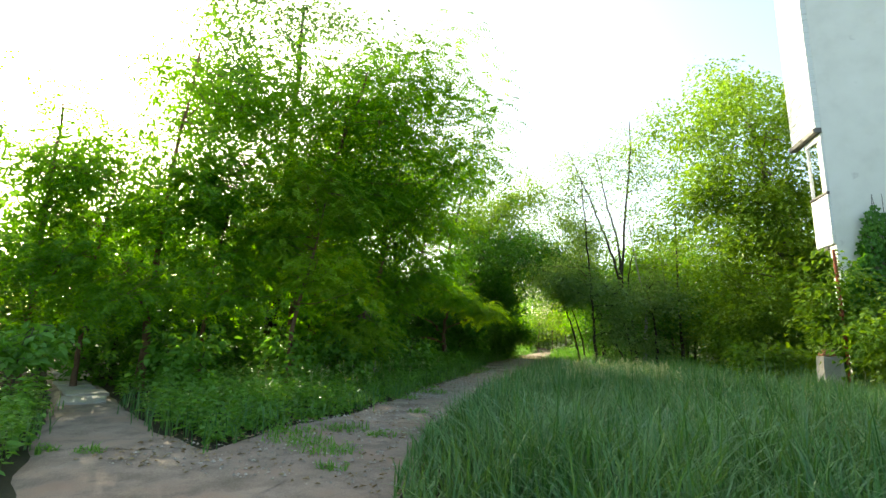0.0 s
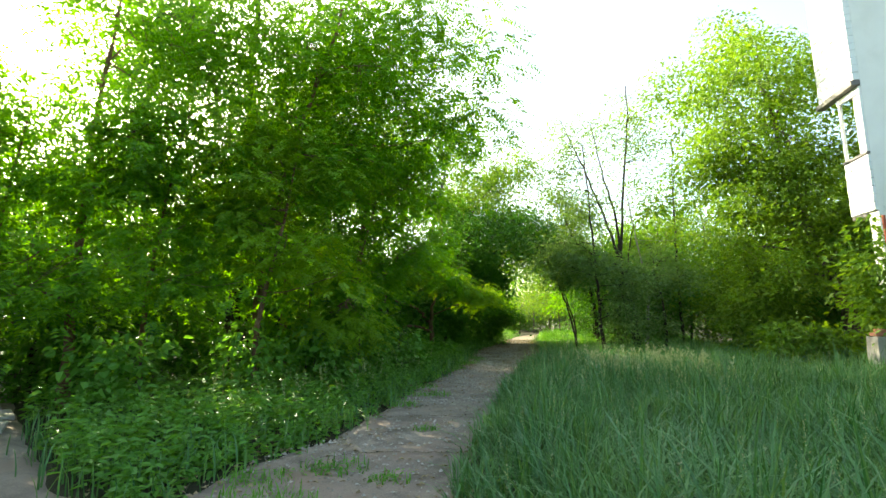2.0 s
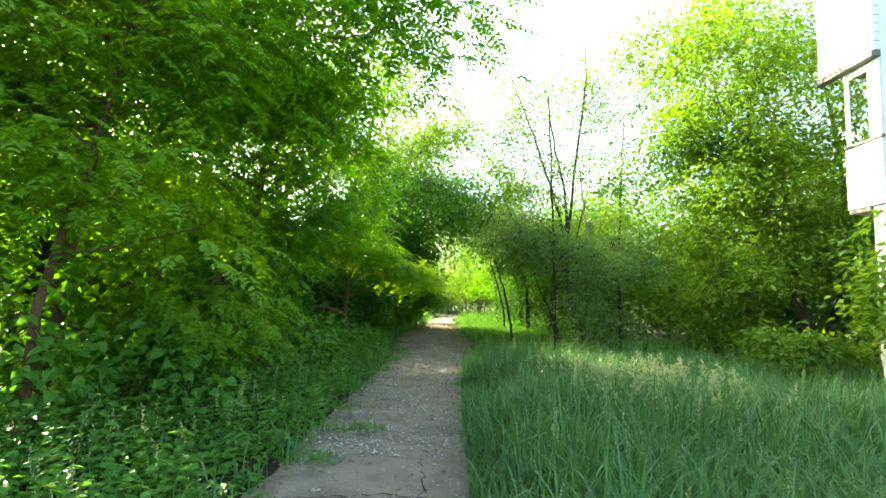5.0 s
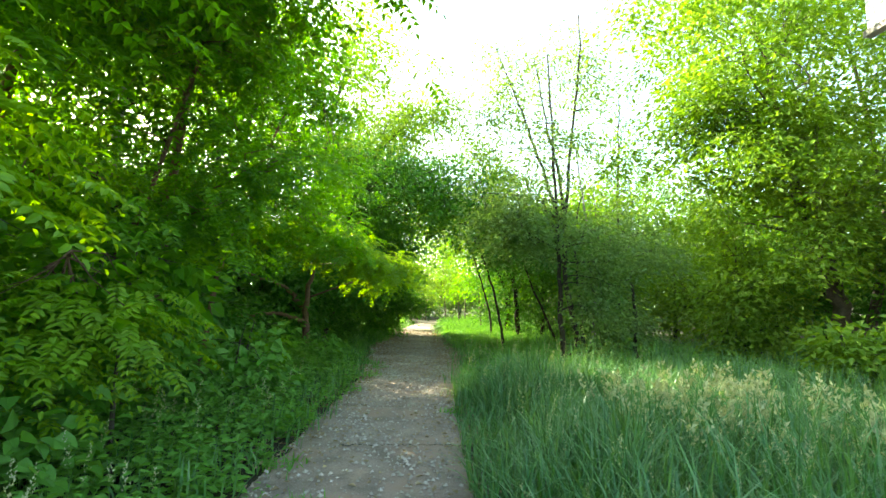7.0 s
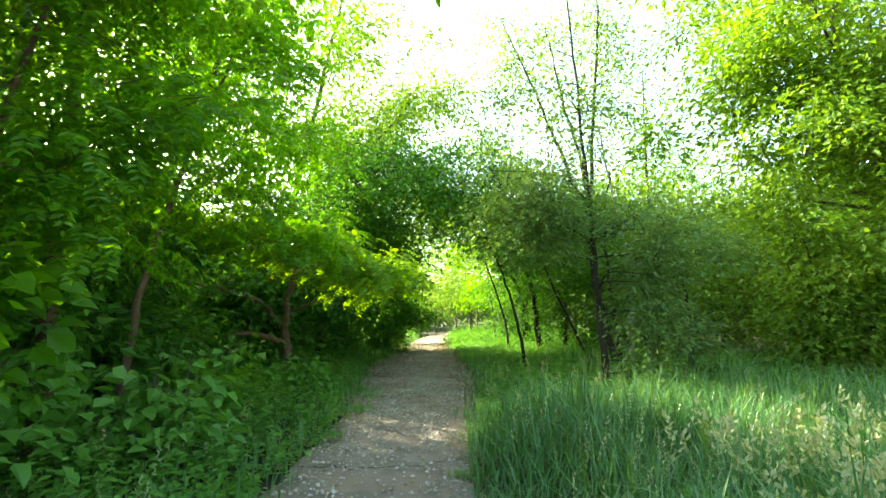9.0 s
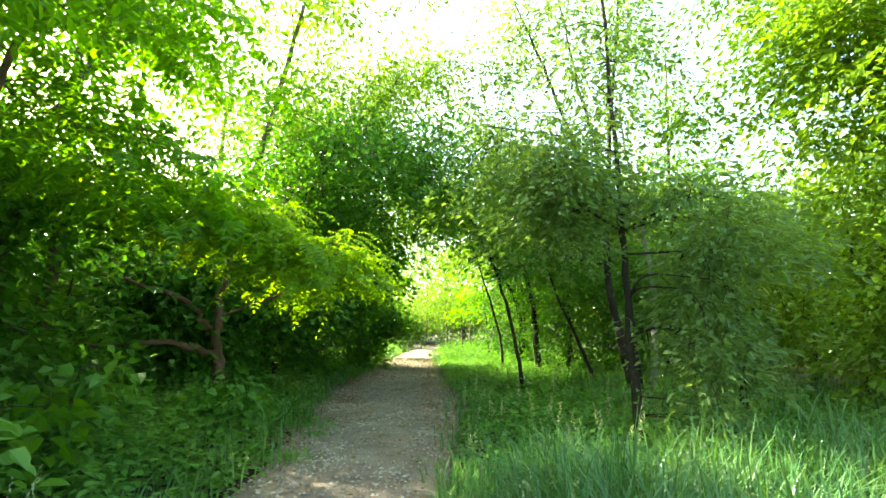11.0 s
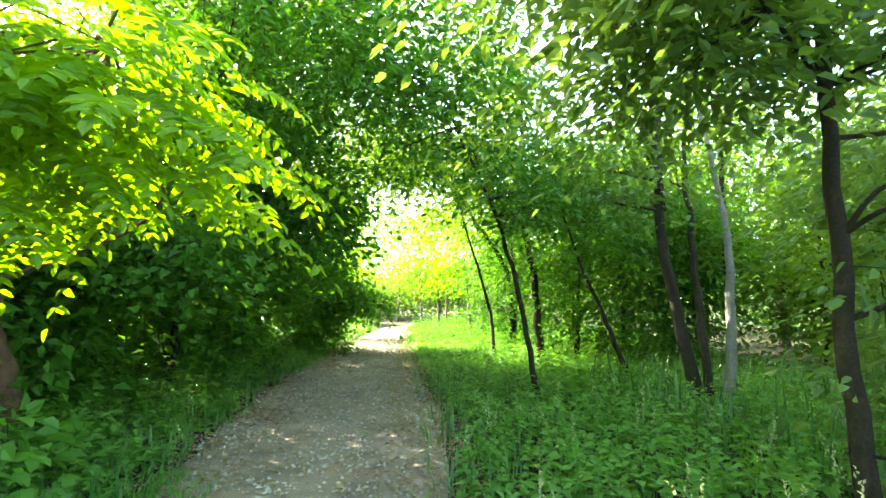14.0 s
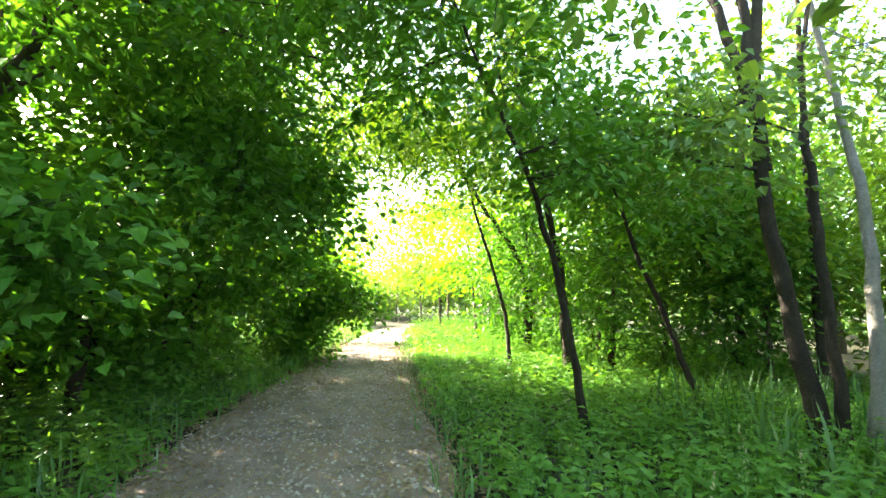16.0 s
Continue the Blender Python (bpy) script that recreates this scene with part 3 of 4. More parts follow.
for k, (bx, by, h, w) in enumerate([(9.4, 24.4, 4.6, 1.8), (6.9, 25.6, 4.2, 1.3), (6.6, 27.5, 5.0, 1.8), (11.5, 25.0, 6.0, 2.2), (13.6, 20.5, 5.2, 2.0), (8.6, 27.5, 5.5, 2.0), (8.7, 19.6, 3.2, 1.2), (12.6, 17.8, 4.6, 1.5), (5.2, 27.0, 5.0, 1.7), (10.2, 22.0, 5.2, 2.0), (4.4, 30.5, 4.6, 1.5), (11.9, 20.8, 4.6, 1.8), (6.6, 31.5, 8.2, 2.2), (10.2, 29.5, 8.6, 2.4)]):
    tree("leafy green understorey tree at the meadow's edge", [[(bx, by, 0), (bx + 0.1, by, h * 0.4), (bx - 0.1, by, h * 0.9)]], 0.07,
         [ell(bx, by, h * 0.66, w, w, h * 0.34, 95), ell(bx - 0.2, by - 0.5, h * 0.3, w * 0.8, w * 0.7, h * 0.24, 36)], "leaf", 40, 0.13, 0.36, LEAF_SUNNY if k % 3 == 0 else LEAF_MAPLE, BARK_DARK, 150 + k, group="understorey trees")
for k, (bx, by, h, w) in enumerate([(10.4, 13.6, 2.9, 1.3), (9.4, 12.2, 2.3, 1.1), (11.2, 11.8, 2.8, 1.3), (7.9, 14.9, 1.5, 0.7), (9.1, 14.0, 3.9, 0.75)]):
    tree("bushy elder shrub with bright green leaves", [[(bx, by, 0), (bx, by, h * 0.4), (bx + 0.1, by, h * 0.8)]], 0.03,
         [ell(bx, by, h * 0.55, w, w, h * 0.42, 70)], "leaf", 40, 0.13, 0.26, LEAF_SUNNY, BARK, 170 + k, name="shrub", group="elder shrubs")

# the thicket on the left
def layers(seed, x0, x1, y0, y1, z0, z1, n, per=8):
    """Flat tiers of twigs, one above another, that tip down towards the light."""
    r = random.Random(seed)
    out = []
    for i in range(n):
        f = (i + 0.5) / n
        w = r.uniform(0.6, 1.05)
        out.append(ell(r.uniform(x0, x1), r.uniform(y0, y1), z0 + (z1 - z0) * f, w, w * 0.75, 0.12, per))
    return out


YOUNG_LOCUST = tree("young locust with bright pinnate fronds over the path", [[(-2.7, 20.1, 0), (-2.6, 19.9, 0.8), (-2.55, 19.6, 1.5), (-2.3, 19.2, 2.4), (-2.0, 18.7, 3.2)], [(-2.58, 19.75, 1.25), (-3.2, 19.6, 1.9), (-4.6, 19.4, 2.3)], [(-2.6, 19.8, 1.0), (-3.2, 19.3, 1.2), (-4.4, 19.0, 1.15)]], 0.11,
     [ell(-3.4, 17.4, 3.35, 0.9, 0.8, 0.22, 20), ell(-2.3, 17.2, 3.1, 0.9, 0.7, 0.2, 26), ell(-1.3, 17.0, 2.75, 0.8, 0.55, 0.2, 24), ell(-0.5, 17.0, 2.35, 0.6, 0.45, 0.2, 18), ell(-0.1, 17.0, 2.1, 0.3, 0.3, 0.16, 7), ell(-1.6, 16.8, 2.35, 0.7, 0.4, 0.15, 8)],
     "pin_near", 15, 0.30, 0.22, LEAF_BRIGHT, BARK_RED, 201)


def build_blossom():
    rng = np.random.default_rng(55)
    s = Soup()
    for k in range(11):
        o = np.array([rng.uniform(-2.9, -1.0), rng.uniform(16.8, 17.4), 0.0])
        o[2] = 2.75 - 0.33 * (o[0] + 1.6) - rng.uniform(0, 0.3)
        n = 34
        t = rng.uniform(0, 1, n)
        p = o + np.stack([rng.normal(size=n) * 0.022, rng.normal(size=n) * 0.022, -t * 0.15], 1) - np.array(YOUNG_LOCUST.location)
        blades(s, p, rnd_dir(rng, n) - [0, 0, 0.5], rnd_dir(rng, n), np.full(n, 0.026), np.full(n, 0.02), "kite", 0.3)
    part("blossom", s.mesh("blossom", BLOSSOM), YOUNG_LOCUST, "drooping clusters of white blossom")


build_blossom()
tree("low locust branch spray with leaves coloured bright as if sunlit", [[(-3.6, 12.2, 0), (-3.3, 12.0, 0.9), (-2.9, 11.6, 1.6), (-2.3, 11.2, 1.9)]], 0.06,
     [ell(-2.4, 11.2, 1.65, 0.95, 0.6, 0.22, 18), ell(-2.7, 11.3, 1.25, 0.9, 0.6, 0.25, 10)], "pin_near", 20, 0.30, 0.24, LEAF_BRIGHT, BARK_RED, 202)
for k, (stem, lobes, leaf) in enumerate([
        ([(-3.4, 9.6, 0), (-3.3, 9.6, 1.6), (-2.9, 9.5, 3.0), (-2.5, 9.5, 4.8)], layers(1, -3.6, -1.7, 9.0, 9.9, 2.2, 5.2, 11), LEAF_BRIGHT),
        ([(-5.4, 9.2, 0), (-5.3, 9.1, 1.6), (-5.0, 9.0, 3.2), (-4.6, 9.0, 5.2)], layers(2, -5.8, -3.7, 8.4, 9.4, 1.9, 5.6, 12), LEAF_LOCUST),
        ([(-3.6, 13.4, 0), (-3.4, 13.3, 1.6), (-2.8, 13.2, 3.2), (-2.2, 13.1, 5.4)], layers(3, -3.4, -1.5, 12.6, 13.6, 2.2, 6.0, 12), LEAF_LOCUST),
        ([(-8.0, 8.4, 0), (-7.9, 8.3, 1.8), (-7.6, 8.2, 3.4), (-7.2, 8.2, 5.4)], layers(4, -8.4, -6.2, 7.4, 8.6, 1.7, 5.6, 12), LEAF_LOCUST),
        ([(-3.2, 15.4, 0), (-3.0, 15.4, 1.8), (-2.5, 15.3, 3.4), (-1.8, 15.3, 5.2)], layers(5, -3.2, -1.2, 14.9, 15.9, 2.6, 5.4, 8), LEAF_LOCUST)]):
    tree("slim locust with flat tiers of bright pinnate fronds", [stem], 0.06, lobes, "pin_near", 14, 0.32, 0.25, leaf, BARK_RED, 500 + k, group="tiered locusts", dens=1.0)
for k, (stem, lobes) in enumerate([
        ([(-4.2, 10.9, 0), (-4.1, 10.8, 2.2), (-3.4, 10.6, 4.8), (-2.2, 10.4, 8.0)], [ell(-1.0, 11.3, 7.2, 2.0, 1.7, 2.2, 115), ell(-3.4, 10.8, 6.4, 2.0, 1.6, 2.0, 85), ell(-3.6, 10.6, 4.6, 2.0, 1.4, 1.3, 80), ell(-3.8, 10.2, 3.0, 1.4, 1.0, 0.7, 30)]),
        ([(-6.8, 9.0, 0), (-6.7, 8.9, 2.5), (-6.2, 8.6, 5.0), (-5.6, 8.4, 8.0)], [ell(-5.4, 9.2, 7.0, 2.4, 1.8, 2.2, 95), ell(-6.0, 8.4, 4.6, 2.0, 1.3, 1.2, 66), ell(-6.2, 7.6, 2.6, 1.6, 0.9, 0.7, 34)]),
        ([(-9.2, 8.0, 0), (-9.0, 7.9, 3), (-8.6, 7.6, 6.5)], [ell(-8.6, 7.5, 5.2, 1.9, 1.6, 1.8, 70), ell(-8.4, 6.9, 2.8, 1.5, 1.0, 0.8, 34)]),
        ([(-5.0, 13.2, 0), (-4.8, 13.1, 3), (-4.0, 12.8, 6.5)], [ell(-3.6, 12.6, 5.6, 1.8, 1.5, 1.6, 64), ell(-3.6, 12.2, 3.0, 1.4, 1.0, 0.8, 34)])]):
    tree("locust tree with layered bright green pinnate leaves", [stem], 0.11, lobes, "pin", 13, 0.36, 0.36, LEAF_LOCUST, BARK_RED, 210 + k, group="locust trees")
tree("tall dark tree with a spreading uneven crown", [[(-6.2, 12.6, 0), (-6.0, 12.6, 3), (-5.8, 12.5, 7), (-5.6, 12.4, 12)]], 0.2,
     [ell(-5.8, 12.2, 9.8, 3.0, 2.2, 3.0, 150), ell(-8.2, 11.6, 8.2, 2.6, 1.8, 2.8, 105), ell(-4.6, 12.8, 6.2, 2.2, 1.6, 1.4, 70)], "leaf", 48, 0.12, 0.38, LEAF_DARK, BARK_DARK, 220, dens=1.4)
tree("tall locust tree with an open bright crown", [[(-3.7, 14.9, 0), (-3.5, 14.7, 3), (-2.9, 14.2, 6), (-2.2, 13.6, 9.6)]], 0.10,
     [ell(-2.4, 13.6, 8.2, 2.1, 1.8, 1.9, 90), ell(-3.0, 13.6, 5.6, 1.8, 1.5, 1.2, 52)], "leaf", 46, 0.12, 0.38, LEAF_SUNNY, BARK_RED, 221)
for k, (bx, by, h, w) in enumerate([(-4.6, 14.6, 5.4, 1.5), (-4.4, 16.8, 4.6, 1.4), (-5.6, 17.8, 4.8, 1.8), (-4.9, 20.9, 3.8, 1.6), (-7.6, 14.6, 6.6, 2.2), (-8.6, 18.2, 6.6, 2.3), (-6.6, 23.2, 5.4, 2.2), (-9.6, 11.0, 6.5, 2.2), (-10.8, 5.2, 7.4, 2.3), (-11.5, 14.5, 6.0, 2.4), (-13, 9.0, 7.6, 2.6), (-9.8, 22.4, 7.4, 2.4), (-5.2, 26.6, 4.5, 1.8), (-8.5, 27, 5, 2.2)]):
    tree("dense dark green tree of the shaded thicket", [[(bx, by, 0), (bx + 0.15, by, h * 0.4), (bx, by, h * 0.92)]], 0.10,
         [ell(bx, by, h * 0.68, w, w, h * 0.32, 100), ell(bx + 0.2, by - 0.3, h * 0.3, w * 0.95, w * 0.9, h * 0.24, 50)], "leaf", 36, 0.135, 0.38, LEAF_MAPLE, BARK_DARK, 230 + k, group="thicket trees")
for k, (bx, by, h, w) in enumerate([(-2.9, 23.6, 6.2, 1.7), (-2.6, 25.8, 6.4, 1.7), (-3.6, 27.8, 6.8, 1.9), (-2.2, 29.5, 3.2, 1.0), (-3.9, 21.4, 4.2, 1.5)]):
    tree("field maple with dense dark leaves overhanging the path", [[(bx, by, 0), (bx + 0.2, by, h * 0.4), (bx + 0.5, by, h * 0.92)]], 0.09,
         [ell(bx + 0.4, by, h * 0.68, w, w, h * 0.32, 110), ell(bx + 0.5, by - 0.3, h * 0.3, w * 0.85, w * 0.8, h * 0.2, 46), ell(bx + 1.9, by - 0.2, h * 0.5, 0.9, 0.9, h * 0.17, 40)], "broad", 44, 0.11, 0.34, LEAF_MAPLE, BARK_DARK, 250 + k, dens=1.1, group="field maples")
for k, (bx, by, lx, ly, h) in enumerate([(-3.6, 22.6, -1.8, 22.0, 11.0), (-5.8, 25.6, -5.2, 25.4, 11), (-3.9, 29.5, -2.6, 29.0, 11), (-5.2, 15.8, -4.6, 15.4, 10.5), (-3.2, 32.5, -1.0, 32, 9.5)]):
    tree("tall slim tree with a light green open crown", [[(bx, by, 0), (bx + 0.1, by, h * 0.35), ((bx + lx) / 2, (by + ly) / 2, h * 0.65), (lx, ly, h)]], 0.12,
         [ell(lx, ly, h * 0.84, 2.3, 2.0, 1.9, 96), ell((bx + lx) / 2, by, h * 0.58, 1.7, 1.6, 1.3, 44)], "leaf", 38, 0.12, 0.38, LEAF_SUNNY, BARK_PALE if k % 2 else BARK, 260 + k, group="tall slim trees")
for k, (bx, by, z, r, n) in enumerate([(-4.6, 18.6, 7.0, 2.2, 140), (-6.8, 16.4, 7.2, 2.3, 120), (-3.2, 26.2, 7.6, 2.0, 90), (-2.6, 17.6, 7.6, 1.6, 50), (-5.6, 21.6, 9.0, 2.0, 90)]):
    bz = bx - (1.8 if k == 3 else 0)
    tree("tall locust tree with a high airy crown", [[(bz, by, 0), (bz + 0.1, by, 3.0), ((bx + bz) / 2, by + 0.1, 5.4), (bx, by, z + 1.0)]], 0.11,
         [ell(bx, by, z, r, r, 1.7, n)], "leaf", 40, 0.125, 0.38, LEAF_LOCUST, BARK, 290 + k, group="high locust trees")
# the canopy over the path
for k, (bx, by, lx, ly, lz, r) in enumerate([(-3.4, 21.8, -0.8, 21.4, 5.0, 2.2), (-3.6, 25.0, -0.4, 25.2, 6.2, 2.1), (-3.9, 24.0, 0.1, 24.6, 8.2, 2.1), (4.2, 26.6, 2.6, 26.0, 6.4, 2.0), (-3.3, 29.6, 0.2, 29.4, 6.0, 2.2), (4.4, 30.4, 1.8, 30.6, 5.6, 1.9)]):
    tree("tree leaning over the path with a light canopy", [[(bx, by, 0), (bx * 0.95, by, 2.4), ((bx + lx) / 2, (by + ly) / 2, lz * 0.75), (lx, ly, lz + 0.6)]], 0.10,
         [ell(lx, ly, lz, r * 1.1, r, 1.4, 150), ell((bx + lx) / 2, by, lz * 0.8, r * 0.8, r * 0.8, 0.9, 40)], "oval", 40, 0.11, 0.36, LEAF_MAPLE if k < 2 else LEAF_SUNNY, BARK_DARK, 270 + k, group="canopy trees")
for k, (bx, by, h, w) in enumerate([(-2.9, 13.0, 1.7, 0.75), (-2.6, 16.6, 1.2, 0.6), (-3.4, 9.8, 1.3, 0.8), (-2.2, 14.4, 1.3, 0.6), (-4.6, 8.4, 1.5, 0.9), (-5.6, 5.6, 1.4, 0.8), (-2.4, 25.0, 1.3, 0.6), (-2.1, 18.9, 0.9, 0.5), (-2.9, 11.0, 1.5, 0.7)]):
    tree("leafy shrub with large ovate leaves beside the path", [[(bx, by, 0), (bx, by, h * 0.5), (bx + 0.1, by, h * 0.9)]], 0.02,
         [ell(bx, by, h * 0.6, w, w, h * 0.4, 26)], "broad", 22, 0.13, 0.22, LEAF_HERB, BARK, 280 + k, name="shrub", group="path shrubs")

# bushes added to block low sun and darken the inside of the thicket
for k in range(16):
    by = 7.5 + k * 1.45
    bx = -5.2 - 1.2 * (k % 3) - (2.2 if by < 9 else 0)
    h = 1.5 + 0.5 * ((k * 7) % 4)
    if on_path(bx, by, 1.6):
        continue
    tree("dense dark undergrowth bush added to keep the thicket dark", [[(bx, by, 0), (bx, by, h * 0.4), (bx + 0.1, by, h * 0.85)]], 0.04,
         [ell(bx, by, h * 0.5, 1.2, 1.0, h * 0.45, 46)], "leaf", 24, 0.15, 0.34, LEAF_MAPLE, BARK_DARK, 400 + k, name="bush", group="thicket bushes")
# more added bushes that keep sun out behind the path's left edge
for k, (bx, by, h, w) in enumerate([(-3.4, 20.6, 2.2, 1.0), (-4.6, 19.0, 2.6, 1.2), (-4.4, 22.4, 3.0, 1.3), (-3.9, 24.6, 3.0, 1.2), (-4.2, 26.8, 3.2, 1.3), (-3.8, 29.2, 3.0, 1.3), (-6.0, 20.4, 3.2, 1.4), (-6.2, 24.4, 3.6, 1.5), (-6.0, 29.0, 3.6, 1.5), (-7.8, 22.0, 3.8, 1.6), (-4.4, 16.2, 2.6, 1.2), (-5.6, 14.0, 3.0, 1.3), (-6.8, 10.6, 3.0, 1.3), (-8.4, 9.6, 3.2, 1.4)]):
    tree("dense dark undergrowth bush added to keep the thicket dark", [[(bx, by, 0), (bx, by, h * 0.4), (bx + 0.1, by, h * 0.85)]], 0.05,
         [ell(bx, by, h * 0.5, w, w, h * 0.45, 60)], "leaf", 34, 0.15, 0.36, LEAF_MAPLE, BARK_DARK, 460 + k, name="bush", group="thicket bushes")
for k, (bx, by, h, w) in enumerate([(-2.3, 11.9, 2.3, 0.7), (-3.2, 11.2, 2.6, 0.8), (-2.5, 15.6, 1.3, 0.6)]):
    tree("tall shrub with large bright ovate leaves", [[(bx, by, 0), (bx, by, h * 0.5), (bx + 0.1, by, h * 0.9)]], 0.025,
         [ell(bx, by, h * 0.62, w, w, h * 0.38, 34)], "broad", 20, 0.15, 0.22, LEAF_LOCUST, BARK, 440 + k, name="shrub", group="large-leaved shrubs")

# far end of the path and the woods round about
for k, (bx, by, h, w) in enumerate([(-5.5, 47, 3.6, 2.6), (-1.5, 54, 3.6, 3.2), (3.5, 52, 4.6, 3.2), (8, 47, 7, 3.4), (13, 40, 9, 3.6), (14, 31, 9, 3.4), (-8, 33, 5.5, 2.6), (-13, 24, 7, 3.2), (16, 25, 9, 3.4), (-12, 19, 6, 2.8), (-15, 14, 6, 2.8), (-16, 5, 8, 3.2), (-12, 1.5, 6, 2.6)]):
    tree("green tree at the far end of the path, haze put into its colour", [[(bx, by, 0), (bx, by, h * 0.5), (bx, by, h * 0.9)]], 0.14,
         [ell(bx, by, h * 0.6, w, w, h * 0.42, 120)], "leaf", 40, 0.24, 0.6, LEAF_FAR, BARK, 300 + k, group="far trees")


# ---- house beyond the meadow ----
def build_house():
    h = new("house")
    h.location = (9.5, 14.75, 0)
    tagged(h, "tall white stucco house with a boarded corner balcony", "house")

    def piece(name, mat, *dims, label="", bevel=0.01, parent=None):
        return part(name, box_mesh(name, mat, *dims, bevel=bevel), parent or h, label)

    piece("wall", STUCCO, 0.05, 0.0, 0, 11, 0.35, 16.4, label="white stucco wall with dappled shade painted as grey patches")
    piece("wall", STUCCO, 0.9, 0.36, 0, 1.2, 1.0, 16.4)
    piece("wall", STUCCO, 0.9, 1.01, 0, 11, 1.3, 16.4)
    piece("wall", STUCCO, 10.7, 0.36, 0, 11, 1.0, 16.4)
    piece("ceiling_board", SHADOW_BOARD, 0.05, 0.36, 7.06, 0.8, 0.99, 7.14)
    # dark panel added inside so the balcony opening looks shaded
    piece("shade_panel", SHADOW_BOARD, 0.8, 0.36, 3.93, 0.85, 0.99, 7.05)
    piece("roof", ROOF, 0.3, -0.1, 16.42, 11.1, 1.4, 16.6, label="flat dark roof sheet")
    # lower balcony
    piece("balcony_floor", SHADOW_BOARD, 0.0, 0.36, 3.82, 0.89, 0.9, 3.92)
    for i in range(7):
        z = 3.93 + i * 0.195
        piece("parapet_board", BOARD, -0.02 - 0.004 * (i % 2), -0.02, z, 0.045, 0.9, z + 0.185, bevel=0.006)
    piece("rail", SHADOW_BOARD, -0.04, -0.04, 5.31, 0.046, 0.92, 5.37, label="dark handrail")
    piece("post", BOARD, 0.0, 0.82, 5.375, 0.07, 0.89, 6.88)
    piece("post", BOARD, -0.015, -0.01, 5.375, 0.045, 0.05, 6.88)
    piece("lintel", BOARD, -0.01, -0.01, 6.885, 0.045, 0.91, 7.05)
    piece("soffit", SHADOW_BOARD, -0.16, -0.03, 7.06, 0.045, 1.55, 7.2, label="soffit coloured dark for the shade under it")
    for i in range(46):
        z = 7.21 + i * 0.195
        piece("cladding_board", BOARD, -0.1 - 0.004 * (i % 2), -0.02, z, 0.045, 1.5, z + 0.188, bevel=0.006)


build_house()


def build_ivy():
    rng = np.random.default_rng(77)
    s = Soup()
    n = 8000
    x = 9.55 + 4.8 * rng.uniform(0, 1, n) ** 1.5
    z = rng.uniform(0.03, 1.0, n) * (3.4 + 3.6 * np.clip((x - 9.9) / 0.8, 0, 1)) * (0.8 + 0.25 * np.sin(x * 3.3))
    p = np.stack([x, 14.7 - rng.uniform(0.0, 0.35, n) ** 1.0, z], 1)
    blades(s, p, np.stack([rng.normal(size=n) * 0.5, -np.ones(n) * 0.5, -np.ones(n)], 1), np.tile([0, -1.0, 0.6], (n, 1)) + rng.normal(size=(n, 3)) * 0.3, rng.uniform(0.08, 0.15, n), rng.uniform(0.08, 0.14, n), "ovate")
    ivy = tagged(new("ivy"), "thick green ivy climbing the white house wall", "ivy")
    part("ivy_leaves", s.mesh("ivy_leaves", LEAF_MAPLE), ivy)
    w = Soup()
    for k in range(14):
        x = 10.2 + k * 0.28
        tube(w, spline([(x, 14.66, -0.05), (x + rng.normal() * 0.2, 14.66, 1.6), (x + rng.normal() * 0.3, 14.66, 5.2)], 10), np.linspace(0.02, 0.006, 10), 5)
    part("ivy_stems", w.mesh("ivy_stems", BARK, True), ivy)


build_ivy()


def build_pillar():
    p = new("gate_pillar")
    p.location = (8.55, 13.5, 0)
    tagged(p, "broken pale concrete gate pillar with a brick top", "pillar")
    bm = bmesh.new()
    box_bm(bm, -0.2, -0.2, -0.1, 0.2, 0.2, 1.02)
    bmesh.ops.subdivide_edges(bm, edges=list(bm.edges), cuts=3, use_grid_fill=True)
    rng = random.Random(4)
    for v in bm.verts:
        v.co += Vector((rng.uniform(-1, 1), rng.uniform(-1, 1), rng.uniform(-1, 1))) * 0.016
        f = 1.12 - 0.2 * v.co.z
        v.co.x *= f
        v.co.y *= f
    part("shaft", bm_mesh("shaft", bm, CONCRETE), p)
    for k, (x, y, z) in enumerate([(-0.09, 0.0, 1.03), (0.08, 0.05, 1.03), (0.0, 0.02, 1.105)]):
        part("brick", box_mesh("brick", BRICK, x - 0.08, y - 0.13, z, x + 0.07, y + 0.11, z + 0.068, bevel=0.008), p)
    pipe = tagged(new("iron_pipe"), "rusty red iron pipe standing by a concrete pillar", "pipe")
    pipe.location = (9.0, 13.7, 0)
    s = Soup()
    tube(s, spline([(0, 0, -0.1), (0.01, 0, 1.5), (0, 0, 3.6)], 12), np.full(12, 0.035), 10)
    part("pipe_body", s.mesh("pipe_body", RUST, True), pipe)
    s = Soup()
    tube(s, [(0, 0, 1.95), (0, 0, 1.96), (0, 0, 2.06), (0, 0, 2.07)], [0.03, 0.048, 0.048, 0.03], 10)
    part("collar", s.mesh("collar", RUST, True), pipe)


build_pillar()


